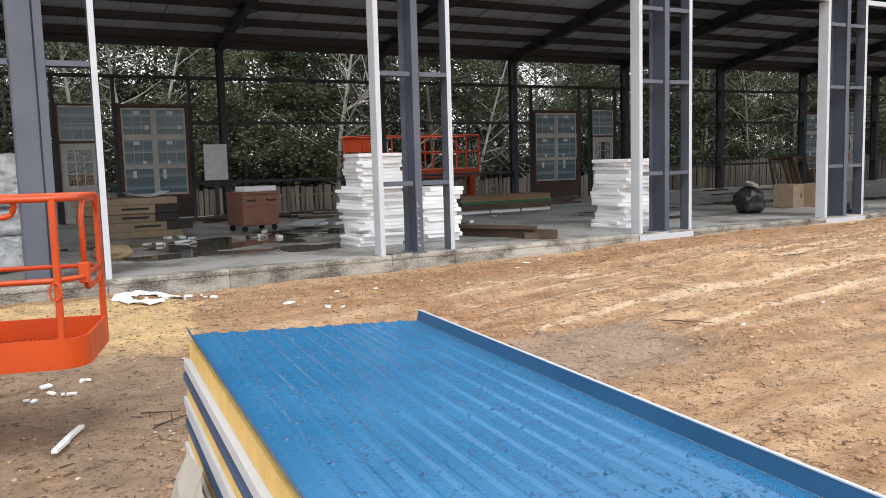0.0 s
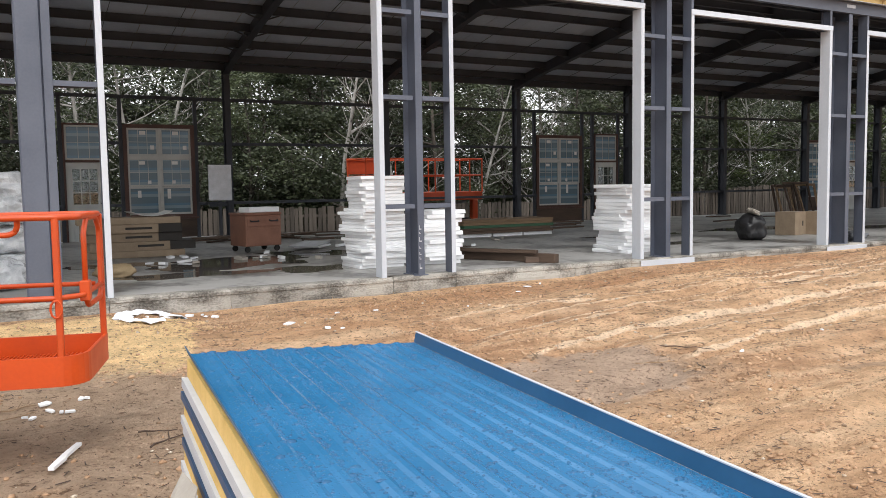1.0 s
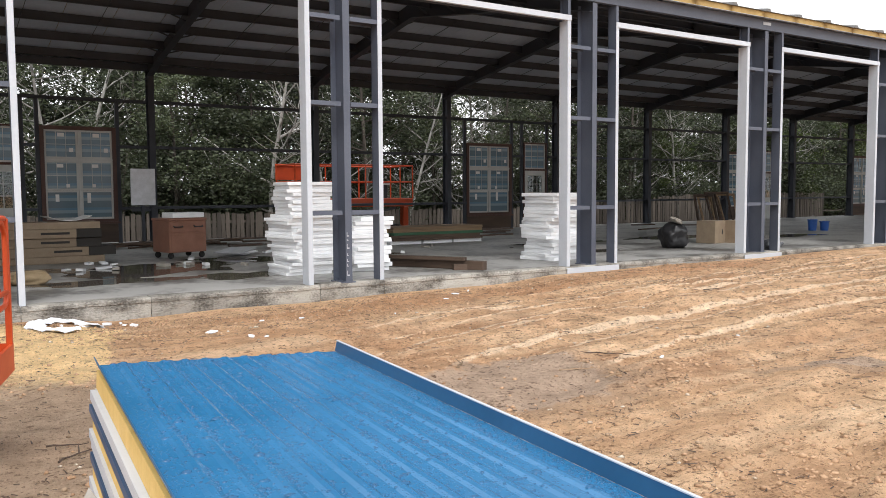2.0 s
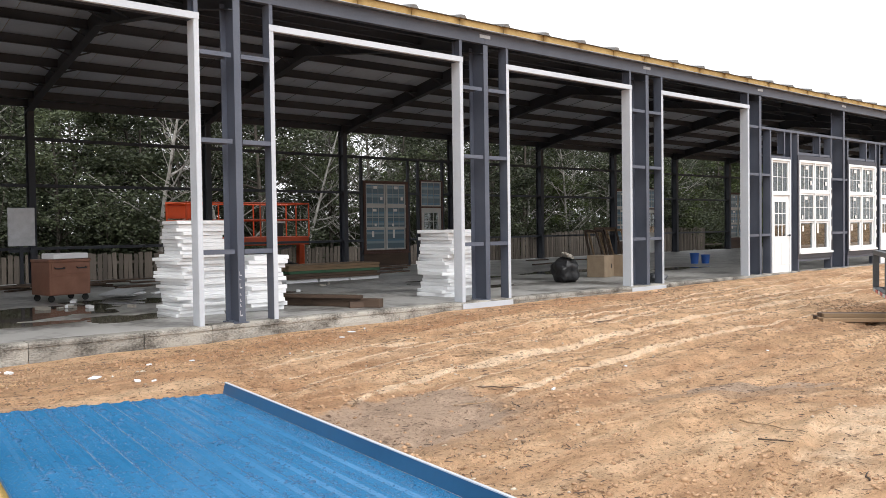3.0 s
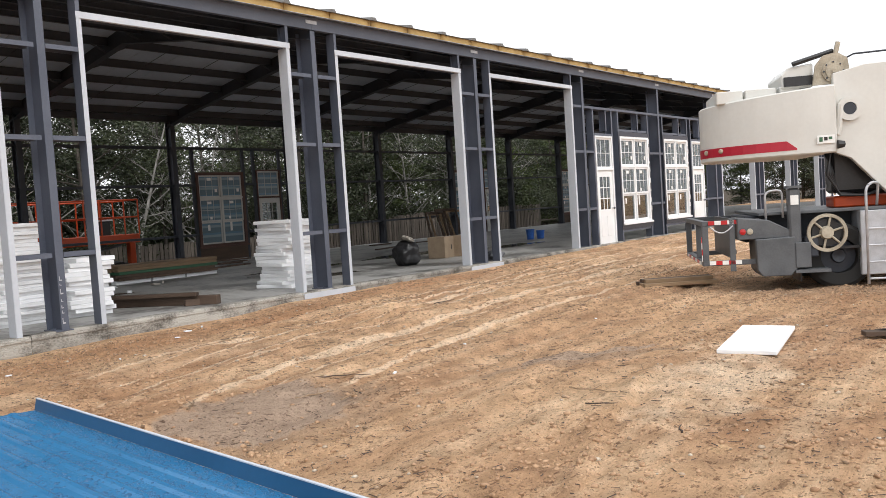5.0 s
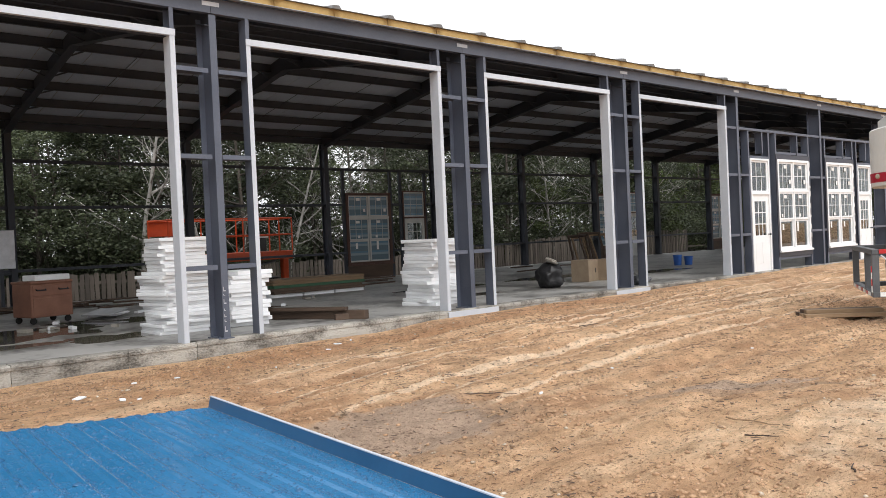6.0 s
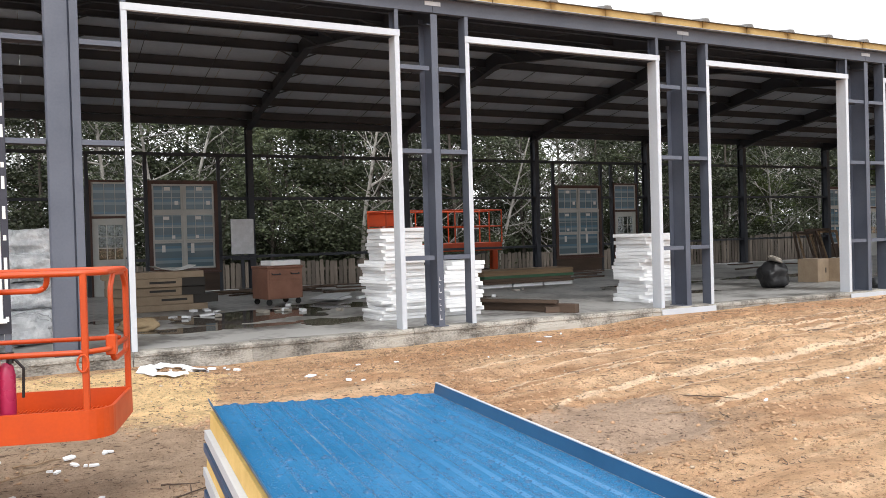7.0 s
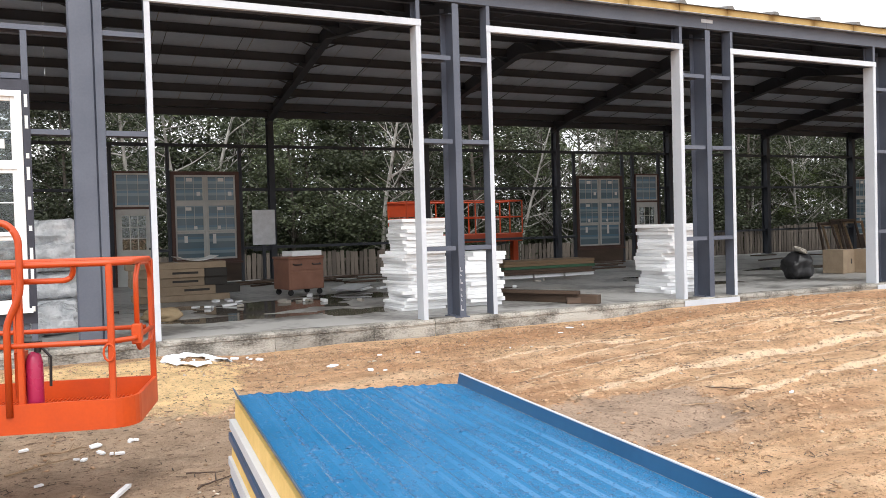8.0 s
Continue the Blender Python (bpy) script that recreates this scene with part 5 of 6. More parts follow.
    part("reel_drum", Shape().lathe([(0.0, 0.0), (0.22, 0.0), (0.22, 0.2), (0.0, 0.2)], lambda p, q, h: (cu + p, -0.04 + h, cz + q), 24), BLACK, t)
    # wheels
    for u in (1.70, 3.1, 6.6, 8.0):
        for v in (0.10, 2.02):
            w = Shape().lathe([(0.28, 0.02), (0.46, 0.0), (0.52, 0.05), (0.53, 0.19), (0.52, 0.33), (0.46, 0.38), (0.28, 0.36)], lambda p, q, h: (u + p, v + h, G + 0.52 + q), 32)
            tyre = part("wheel", w, RUBBER, t, "black truck tyre", smooth=False)
            part("rim", Shape().lathe([(0.0, 0.08), (0.10, 0.05), (0.12, 0.10), (0.27, 0.12), (0.279, 0.30), (0.0, 0.30)], lambda p, q, h: (u + p, v + h, G + 0.52 + q), 24), DARK_STEEL, tyre)
    part("mudguard", box(1.25, 2.0, 0.05, 0.55, 0.28, 0.32), BLACK, t)
    # Added axles, box, tank and flap, dark for the deep shade under the chassis.
    for u in (1.70, 3.1, 6.6, 8.0):
        ax = Shape().tube([(u, 0.3, G + 0.52), (u, 2.2, G + 0.52)], 0.09, 10)
        ax.lathe([(0.0, -0.2), (0.16, -0.16), (0.22, 0.0), (0.16, 0.16), (0.0, 0.2)], lambda p, q, h: (u + p, 1.25 + h, G + 0.52 + q), 14)
        part("axle", ax, BLACK, t, "axle added in black for the shaded underside")
    part("drive_line", box(1.0, 9.0, 0.85, 1.65, 0.02, 0.418), BLACK, t, bevel=0.03)
    part("fuel_tank", Shape().tube([(3.75, 0.75, 0.12), (6.0, 0.75, 0.12)], 0.27, 16), DARK_STEEL, t)
    part("mud_flap", box(1.10, 1.125, 0.10, 0.62, -0.22, 0.42), BLACK, t)
    # ladder and side lockers
    part("side_locker", box(2.0, 2.9, 0.02, 0.5, -0.15, 0.86), GALV, t, "grey tread-plate locker", bevel=0.01)
    for u in (2.05, 2.50):
        part("ladder_rail", Shape().tube(rounded([(u, -0.12, -0.28), (u, -0.12, 1.22), (u + 0.1, -0.08, 1.30), (u + 0.25, 0.1, 1.28), (u + 0.25, 0.2, 0.93)], 0.08), 0.022, 8), GALV, t, smooth=True)
    for z in (-0.2, 0.06, 0.32, 0.58):
        part("rung", Shape().tube([(2.05, -0.12, z), (2.50, -0.12, z)], 0.016, 6), GALV, t)
    part("side_locker", box(3.7, 6.0, 0.02, 0.5, 0.0, 0.86), GREY_PAINT, t, bevel=0.01)
    # upper works
    part("turntable", Shape().lathe([(0.0, 0.0), (0.75, 0.0), (0.75, 0.3), (0.65, 0.36), (0.0, 0.36)], lambda p, q, h: (3.0 + p, 1.3 + q, 0.93 + h), 32), GREY_PAINT, t)
    part("slew_motor", box(1.75, 2.6, 0.5, 1.0, 0.92, 1.10), ORANGE, t, bevel=0.02)
    def plan(grow=0.0):
        pts = []
        for i in range(25):
            a = radians(270 - 180 * i / 24)
            pts.append((1.70 + (1.90 + grow) * math.cos(a), 1.30 + (1.32 + grow) * math.sin(a)))
        return pts
    cw = Shape()
    pl = plan()
    n = len(pl)
    zt = [2.86 - 0.13 * max(0, (1.7 - u) / 2.1) for u, v in pl]
    vs = [(u, v, 1.80) for u, v in pl] + [(u, v, z) for (u, v), z in zip(pl, zt)]
    cw.add(vs, [tuple(range(n)), tuple(range(n, 2 * n))[::-1]] + [(i, (i + 1) % n, n + (i + 1) % n, n + i) for i in range(n)])
    part("counterweight", cw, CREAM, t, "cream curved counterweight", bevel=0.02)
    st = Shape()
    pl = plan(0.006)
    k0 = 3
    inn = plan(0.001)
    for i in range(k0, n - 3):
        (u0, v0), (u1, v1) = pl[i], pl[i + 1]
        (a0, b0), (a1, b1) = inn[i], inn[i + 1]
        st.add([(a0, b0, 1.88), (u0, v0, 1.88), (u1, v1, 1.88), (a1, b1, 1.88), (a0, b0, 2.03), (u0, v0, 2.03), (u1, v1, 2.03), (a1, b1, 2.03)],
               [(0, 1, 2, 3), (7, 6, 5, 4), (1, 5, 6, 2), (0, 4, 5, 1), (3, 2, 6, 7)])
    (u0, v0), (a0, b0) = pl[k0], inn[k0]
    st.add([(u0, v0, 1.88), (u0, v0, 2.03), (u0 + 0.18, v0 - 0.035, 1.88), (a0, b0, 1.88), (a0, b0, 2.03), (a0 + 0.18, b0 - 0.032, 1.88)], [(0, 1, 2), (3, 5, 4), (0, 3, 4, 1), (1, 4, 5, 2)])
    part("stripe", st, RED, t, "dark red stripe")
    for i in (10, 8):
        u, v = plan(0.01)[i]
        part("lifting_lug", Shape().lathe([(0.0, 0.0), (0.045, 0.0), (0.03, 0.02), (0.0, 0.025)], lambda p, q, h: (u + p * 0.7 - h, v + p * -0.7 - h, 1.97 + q), 12), CREAM_OLD, t)
    for u0, u1, v in ((0.0, 0.42, 0.95), (0.46, 0.95, 0.95), (0.99, 1.3, 0.9)):
        part("ballast_block", box(u0, u1, v - 0.4, v + 0.9, 2.86 - 0.12, 2.95), CREAM, t, bevel=0.015)
    s = Shape()
    s.prism([(1.72, 2.86), (1.72, 3.05), (2.2, 3.16), (9.0, 3.30), (9.0, 1.2), (4.2, 1.0), (2.62, 0.95), (1.95, 1.70), (1.72, 1.80)], lambda u, z, q: (u, q, z), 0.18, 0.30)
    part("side_plate", s, CREAM, t, "cream side plate", bevel=0.01)
    s = Shape()
    s.prism([(1.72, 2.80), (9.0, 3.2), (9.0, 1.2), (2.9, 1.25), (2.2, 1.9)], lambda u, z, q: (u, q, z), 0.9, 2.2)
    part("boom", s, CREAM, t, "cream boom body")
    # Black box stands in for the shade below the overhang, behind the hoses.
    part("hydraulic_bay", box(1.72, 2.5, 0.45, 0.9, 1.15, 1.9), BLACK, t, bevel=0.05)
    for i in range(6):
        y0 = 0.25 + 0.07 * i
        part("hose", Shape().tube([(1.66, y0, 1.82), (1.60 + 0.05 * i, y0, 1.45), (1.80, y0 + 0.05, 1.12 + 0.02 * i), (2.2, y0 + 0.1, 1.10), (2.5, y0 + 0.1, 1.2)], 0.022, 6), BLACK, t, smooth=True)
    part("label_plate", box(1.40, 1.66, -0.036, -0.028, 1.95, 2.08), STICKER, t, "white plate with green marks")
    for i, m in enumerate((GREEN, INK, GREEN)):
        part("label_bar", box(1.43 + i * 0.07, 1.48 + i * 0.07, -0.041, -0.037, 1.98 + 0.015 * i, 2.05), m, t)
    # winch
    w = Shape()
    w.prism([(1.45, 2.90), (1.50, 3.22), (1.62, 3.36), (1.82, 3.40), (1.98, 3.30), (2.04, 2.90)], lambda u, z, q: (u, q, z), 0.30, 0.36)
    wp = part("winch", w, CREAM_OLD, t, "aged cream winch housing")
    part("drum", Shape().lathe([(0.0, 0.0), (0.17, 0.0), (0.17, 0.025), (0.12, 0.03), (0.12, 0.05), (0.03, 0.05), (0.03, 0.08), (0.0, 0.08)], lambda p, q, h: (1.76 + p, 0.298 - h, 3.10 + q), 24), CREAM_OLD, wp)
    for k in range(8):
        a = k * math.pi / 4
        part("bolt", Shape().tube([(1.76 + 0.145 * math.cos(a), 0.27, 3.10 + 0.145 * math.sin(a)), (1.76 + 0.145 * math.cos(a), 0.262, 3.10 + 0.145 * math.sin(a))], 0.014, 6), DARK_STEEL, wp)
    s = Shape()
    s.prism([(1.02, 2.90), (1.00, 3.12), (1.12, 3.24), (1.50, 3.28), (1.50, 2.90)], lambda u, z, q: (u, q, z), 0.45, 1.5)
    part("winch_cover", s, CREAM, t, "cream cover over the rope drum", bevel=0.02)
    # Flat black plate paints the dark of the gap below the cover.
    part("rope_drum", box(1.04, 1.48, 0.40, 0.44, 2.93, 3.08), BLACK, t, "black plate for the shaded gap at the rope")
    part("cylinder", Shape().tube([(1.18, 0.42, 3.28), (1.80, 0.42, 3.44)], 0.04, 8), BLACK, t)
    part("cylinder_lug", Shape().tube([(1.82, 0.34, 3.40), (1.86, 0.34, 3.56)], 0.04, 8), CREAM_OLD, t)
    part("handrail", Shape().tube([(1.80, 0.4, 3.22), (2.1, 0.4, 3.36), (8.5, 0.4, 3.5)], 0.015, 6), DARK_STEEL, t)
    # sheave
    s = Shape()
    s.lathe([(0.10, 0.0), (0.19, 0.0), (0.19, 0.05), (0.10, 0.05)], lambda p, q, h: (1.94 + p, 0.172 - h, 2.48 + q), 24)
    s.tube([(1.80, 0.14, 2.55), (1.77, 0.14, 2.2), (1.74, 0.14, 2.08)], 0.05, 8)
    part("sheave_guard", s, CREAM, t)
    part("sheave", Shape().lathe([(0.0, 0.0), (0.095, 0.0), (0.095, 0.03), (0.0, 0.03)], lambda p, q, h: (1.94 + p, 0.16 - h, 2.48 + q), 20), DARK_STEEL, t)
    part("work_lamp", Shape().lathe([(0.0, 0.0), (0.07, 0.0), (0.05, 0.10), (0.0, 0.12)], lambda p, q, h: (1.70 + h, -0.02 + p, 1.92 + q), 12), BLACK, t)
    part("work_lamp", Shape().lathe([(0.0, 0.0), (0.08, 0.0), (0.06, 0.14), (0.0, 0.16)], lambda p, q, h: (2.55 + h, 0.1 + p, 1.28 + q), 12), BLACK, t)


crane()


# ---- white foam boards ----
def board_mesh(w, d, h, seed):
    r = random.Random(seed)
    bm = bmesh.new()
    vs = [bm.verts.new((x * w / 2 + r.uniform(-0.006, 0.006), y * d / 2 + r.uniform(-0.006, 0.006), z * h)) for x in (-1, 1) for y in (-1, 1) for z in (0, 1)]
    for q in [(0, 1, 3, 2), (4, 6, 7, 5), (0, 4, 5, 1), (2, 3, 7, 6), (0, 2, 6, 4), (1, 5, 7, 3)]:
        bm.faces.new([vs[i] for i in q])
    bmesh.ops.bevel(bm, geom=list(bm.edges), offset=0.006, segments=1, affect="EDGES")
    me = bpy.data.meshes.new("foam_board")
    bm.to_mesh(me)
    bm.free()
    me.materials.append(EPS)
    return me


def foam_stack(cx, cy, w, d, n, h, seed, lean=(0, 0), rz=0):
    r = random.Random(seed)
    meshes = [board_mesh(w, d, h, seed * 10 + i) for i in range(3)]
    z, ox, oy = 0.002, 0.0, 0.0
    for i in range(n):
        ox = 0.55 * ox + r.uniform(-0.07, 0.07) + lean[0]
        oy = 0.55 * oy + r.uniform(-0.08, 0.08) + lean[1]
        solid("foam_board", meshes[r.randrange(3)], EPS, "white polystyrene insulation board in an uneven stack", "foam board", pose(cx + ox, cy + oy, z, 0, 0, rz + r.uniform(-9, 9)), group="stacked foam boards")
        z += h + 0.002


foam_stack(0.66, 1.75, 0.80, 0.80, 18, 0.052, 1, (-0.006, 0), 4)


def foam_upper(cx, cy, z, w, d, n, h, seed):
    r = random.Random(seed)
    me = board_mesh(w, d, h, seed)
    for i in range(n):
        solid("foam_board", me, EPS, "white polystyrene insulation board in an uneven stack", "foam board", pose(cx + r.uniform(-0.03, 0.03), cy + r.uniform(-0.04, 0.04), z, 0, 0, r.uniform(-6, 6)), group="stacked foam boards")
        z += h + 0.002


foam_upper(0.64, 1.70, 18 * 0.054 + 0.003, 0.76, 0.72, 9, 0.056, 77)
foam_stack(1.70, 1.72, 0.68, 0.80, 13, 0.068, 2, (0.004, 0), -3)
foam_stack(1.12, 2.35, 0.55, 0.6, 12, 0.068, 5, (0, 0), 5)
foam_stack(5.78, 1.45, 0.88, 0.86, 19, 0.066, 3, (0.003, 0), 3)


# ---- tool chest ----
def tool_chest():
    t = thing("tool_chest", "red-brown steel job-site tool chest on casters", "tool chest", -0.10, 6.35, 0, 12)
    b = part("body", box(-0.41, 0.41, -0.36, 0.36, 0.13, 0.77), CHEST, t, bevel=0.012)
    part("lid", box(-0.425, 0.425, -0.375, 0.375, 0.771, 0.825), CHEST, t, bevel=0.012)
    part("front_panel", box(-0.37, 0.37, -0.372, -0.361, 0.17, 0.50), CHEST, t, bevel=0.004)
    part("drawer", box(-0.37, 0.37, -0.374, -0.361, 0.54, 0.74), CHEST, t, bevel=0.004)
    for x in (-0.22, 0.22):
        part("handle", Shape().tube([(x - 0.09, -0.372, 0.67), (x - 0.09, -0.41, 0.65), (x + 0.09, -0.41, 0.65), (x + 0.09, -0.372, 0.67)], 0.012, 6), DARK_STEEL, t, "dark steel handle")
    for x in (-0.34, 0.34):
        for y in (-0.28, 0.28):
            c = Shape().lathe([(0.0, -0.02), (0.06, -0.02), (0.065, 0.0), (0.06, 0.02), (0.0, 0.02)], lambda p, q, h: (x + p, y + h, 0.066 + q), 14)
            c.box(x - 0.03, x + 0.03, y - 0.03, y + 0.03, 0.11, 0.13)
            part("caster", c, RUBBER, t)
    return t


tool_chest()
solid("foam_offcut", box(-0.36, 0.36, -0.22, 0.22, 0, 0.11), EPS, "thick white foam offcut lying on the tool chest", "foam offcut", pose(-0.02, 6.33, 0.827, 0, 0, 15), bevel=0.012)


# ---- cardboard boxes ----
def carton(x, y, z, w, d, h, rz, label, dark=0.0, bars=True):
    t = thing("cardboard_box", label, "box", x, y, z, rz, group="window cartons")
    part("carton", box(-w / 2, w / 2 - dark, -d / 2, d / 2, 0, h), CARD, t, bevel=0.006)
    if dark:
        part("end_cap", box(w / 2 - dark + 0.002, w / 2, -d / 2 - 0.003, d / 2 + 0.003, 0.002, h), INK, t, "black printed end", bevel=0.004)
    if bars:
        x0 = w / 2 - dark - 0.62
        part("printed_bar", box(x0, x0 + 0.50, -d / 2 - 0.004, -d / 2 - 0.001, h * 0.40, h * 0.66), INK, t)
    part("tape", box(-0.03, 0.03, -d / 2 - 0.003, d / 2 + 0.003, h, h + 0.002), KRAFT, t)


BX, BY = -2.56, 6.55
LABEL = "flat brown cardboard carton with dark printing, piled on others"
for i, (dx, w, h, dk) in enumerate(((0.05, 1.85, 0.13, 0.0), (0.18, 2.0, 0.175, 0.50), (0.0, 1.85, 0.17, 0.45), (0.0, 1.85, 0.17, 0.45), (-0.05, 1.9, 0.13, 0.0))):
    carton(BX + dx, BY + rng.uniform(-0.04, 0.04), 0.003 + sum((0.13, 0.175, 0.17, 0.17, 0.13)[:i]) + 0.004 * i, w, 0.7, h, rng.uniform(-2, 2), LABEL, dk, i in (1, 2, 3))
curl = Shape()
for i in range(8):
    a, b = -0.5 + i / 8.0, -0.5 + (i + 1) / 8.0
    za, zb = 0.09 * (2 * a) ** 2, 0.09 * (2 * b) ** 2
    curl.add([(a * 0.8, -0.3, za), (b * 0.8, -0.3, zb), (b * 0.8, 0.3, zb), (a * 0.8, 0.3, za), (a * 0.8, -0.3, za + 0.01), (b * 0.8, -0.3, zb + 0.01), (b * 0.8, 0.3, zb + 0.01), (a * 0.8, 0.3, za + 0.01)],
             [(3, 2, 1, 0), (4, 5, 6, 7), (0, 1, 5, 4), (2, 3, 7, 6)])
solid("paper_sheet", curl, STICKER, "curled pale cardboard sheet on top of the cartons", "paper", pose(BX + 0.35, BY, 0.81, 0, 0, 6))
carton(12.15, 2.75, 0.002, 0.62, 0.5, 0.56, 12, "plain brown cardboard box standing on the slab", 0, False)
carton(12.72, 2.35, 0.002, 0.5, 0.5, 0.56, 8, "pale brown cardboard box beside another", 0, False)
part("printed_bar", box(0.05, 0.10, -0.256, -0.252, 0.22, 0.34), INK, bpy.data.objects["cardboard_box.005"])


# ---- soft and wrapped things ----
def lump(name, label, category, m, rx, ry, rz, material, seed, rough=0.12, flat=0.0, group=""):
    bm = bmesh.new()
    bmesh.ops.create_icosphere(bm, subdivisions=4, radius=1.0)
    for v in bm.verts:
        c = v.co.copy()
        k = 1 + rough * noise.noise(c * 1.6 + Vector((seed, 0, 0))) * 2 + rough * 0.5 * noise.noise(c * 4.5 + Vector((0, seed, 0))) * 2 + rough * 0.22 * noise.noise(c * 11 + Vector((0, 0, seed)))
        p = Vector((math.copysign(abs(c.x) ** 0.7, c.x), math.copysign(abs(c.y) ** 0.7, c.y), c.z)) * k
        v.co = Vector((p.x * rx, p.y * ry, max(0.0, (p.z + 1 - flat) * rz)))
    for f in bm.faces:
        f.smooth = True
    me = bpy.data.meshes.new(name)
    bm.to_mesh(me)
    bm.free()
    me.materials.append(material)
    ob = new(name, me)
    ob.matrix_world = m
    return tagged(ob, label, category, group)


WL = "roll of insulation in wrinkled clear plastic, piled up"
for i, (x, y, z, rx, ry, rz) in enumerate(((-4.95, 2.6, 0.0, 0.55, 0.45, 0.24), (-4.95, 1.95, 0.0, 0.42, 0.4, 0.22), (-4.9, 2.7, 0.42, 0.52, 0.42, 0.24), (-4.86, 2.6, 0.84, 0.46, 0.42, 0.24), (-4.82, 2.75, 1.22, 0.50, 0.40, 0.21), (-5.6, 2.7, 0.0, 0.5, 0.45, 0.26), (-5.7, 2.7, 0.48, 0.5, 0.45, 0.26), (-5.6, 2.7, 0.96, 0.5, 0.45, 0.24))):
    lump("insulation_roll", WL, "insulation roll", pose(x, y, z, 0, 0, rng.uniform(-12, 12)), rx, ry, rz, FILM_WRAP, 3.1 * i, 0.15, 0.12, "wrapped insulation")
lump("sack", "slumped tan cloth sack lying on the slab", "sack", pose(-3.35, 2.55, 0, 0, 0, 8), 0.29, 0.18, 0.125, BURLAP, 41, 0.1, 0.25)
bag = lump("trash_bag", "full black plastic rubbish bag standing on the slab", "trash bag", pose(10.0, 2.1, 0, 0, 0, 0), 0.29, 0.28, 0.33, BLACK, 17, 0.12, 0.2)
lump("paper_scrap", "crumpled pale scrap on top of the rubbish bag", "paper", pose(10.0, 2.05, 0.58, 20, 15, 30), 0.20, 0.14, 0.05, KRAFT, 23, 0.2, 0.2)
lump("rag", "small crumpled dark grey rag beside the door post", "cloth", pose(11.25, 0.45, 0, 0, 0, 0), 0.22, 0.2, 0.12, GREY_PAINT, 29, 0.25, 0.2)


# ---- timber ----
def plank(name, label, x, y, z, l, w, h, rz, m=WOOD, ry=0, group="loose lumber"):
    return solid(name, box(-l / 2, l / 2, -w / 2, w / 2, 0, h), m, label, "lumber", pose(x, y, z, 0, ry, rz), group=group, bevel=0.004)


for i in range(3):
    solid("foam_block", box(-0.45, 0.45, -0.12, 0.12, 0, 0.09), EPS, "white foam block under the lumber stack", "foam block", pose(5.75 + i * 0.95, 7.15, 0.001, 0, 0, 0), group="foam blocks", bevel=0.008)
for lay in range(5):
    for j in range(4):
        plank("board", "green-painted board in a stack" if lay == 2 else "long brown board in a neat stack", 6.65 + rng.uniform(-0.06, 0.06), 7.05 + j * 0.235, 0.094 + lay * 0.071, 2.75, 0.225, 0.066, 0.3, GREEN if lay == 2 else (DARK_WOOD if lay < 2 else WOOD))
plank("timber_beam", "dark wet timber beam lying at the slab edge", 2.80, 1.42, 0.002, 2.4, 0.15, 0.15, -65, DARK_WOOD)
plank("timber_beam", "dark wet timber beam lying at the slab edge", 2.45, 2.0, 0.002, 2.2, 0.15, 0.14, -57, DARK_WOOD)
plank("timber_beam", "dark wet timber beam lying across others", 2.72, 1.25, 0.154, 1.5, 0.12, 0.06, -60, DARK_WOOD)
plank("timber_beam", "dark wet timber beam lying at the slab edge", 3.15, 0.62, 0.002, 0.5, 0.12, 0.10, -20, DARK_WOOD)
PILE_Z = max(gz(9.05 + dx, -5.0 + dy) for dx in (-0.6, -0.3, 0, 0.3, 0.6) for dy in (-0.6, -0.3, 0, 0.3, 0.6)) - 0.01
for off, z, l in ((-0.21, 0, 1.3), (-0.07, 0, 1.34), (0.07, 0, 1.28), (0.21, 0, 1.3), (-0.10, 1, 1.2), (0.05, 1, 1.25)):
    plank("board", "weathered board in a small pile on the sand", 9.1 + 0.743 * off, -5.02 + 0.669 * off, PILE_Z + 0.062 * z, l, 0.13, 0.06, -48 + 10 * off * z, DARK_WOOD if off > 0 else WOOD)
for off in (0.0, 0.15):
    plank("board", "weathered board lying alone on the sand", 4.95 + off, -9.30 - 0.6 * off, gz(4.95, -9.3) + 0.03, 0.9, 0.13, 0.05, -58 + 30 * off, DARK_WOOD)
r2 = random.Random(12)
for i in range(16):
    x, y = r2.uniform(-0.5, 3.5), r2.uniform(9.0, 11.4)
    plank("board", "loose dark board on the slab", x, y, 0.002 + 0.045 * (i % 3), r2.uniform(0.8, 2.2), 0.12, 0.04, r2.uniform(-40, 40), DARK_WOOD)
for i in range(10):
    x, y = r2.uniform(9.5, 22), r2.uniform(8.0, 11.6)
    plank("board", "loose dark board on the slab", x, y, 0.002 + 0.045 * (i % 2), r2.uniform(1.0, 2.6), 0.14, 0.04, r2.uniform(-25, 25), DARK_WOOD)
for i in range(6):
    s = Shape()
    w, h = r2.uniform(0.7, 1.0), r2.uniform(1.0, 1.35)
    s.box(-w / 2, -w / 2 + 0.09, 0, 0.04, 0, h)
    s.box(w / 2 - 0.09, w / 2, 0, 0.04, 0, h)
    s.box(-w / 2 + 0.09, w / 2 - 0.09, 0, 0.04, 0, 0.09)
    s.box(-w / 2 + 0.09, w / 2 - 0.09, 0, 0.04, h - 0.09, h)
    solid("wooden_frame", s, WOOD if i % 2 else DARK_WOOD, "wooden frame leaning in a row of frames", "frame", pose(22.2 + i * 0.3, 10.9 + 0.12 * (i % 2), 0.0, -18, 0, r2.uniform(-25, 10)), group="leaning frames")

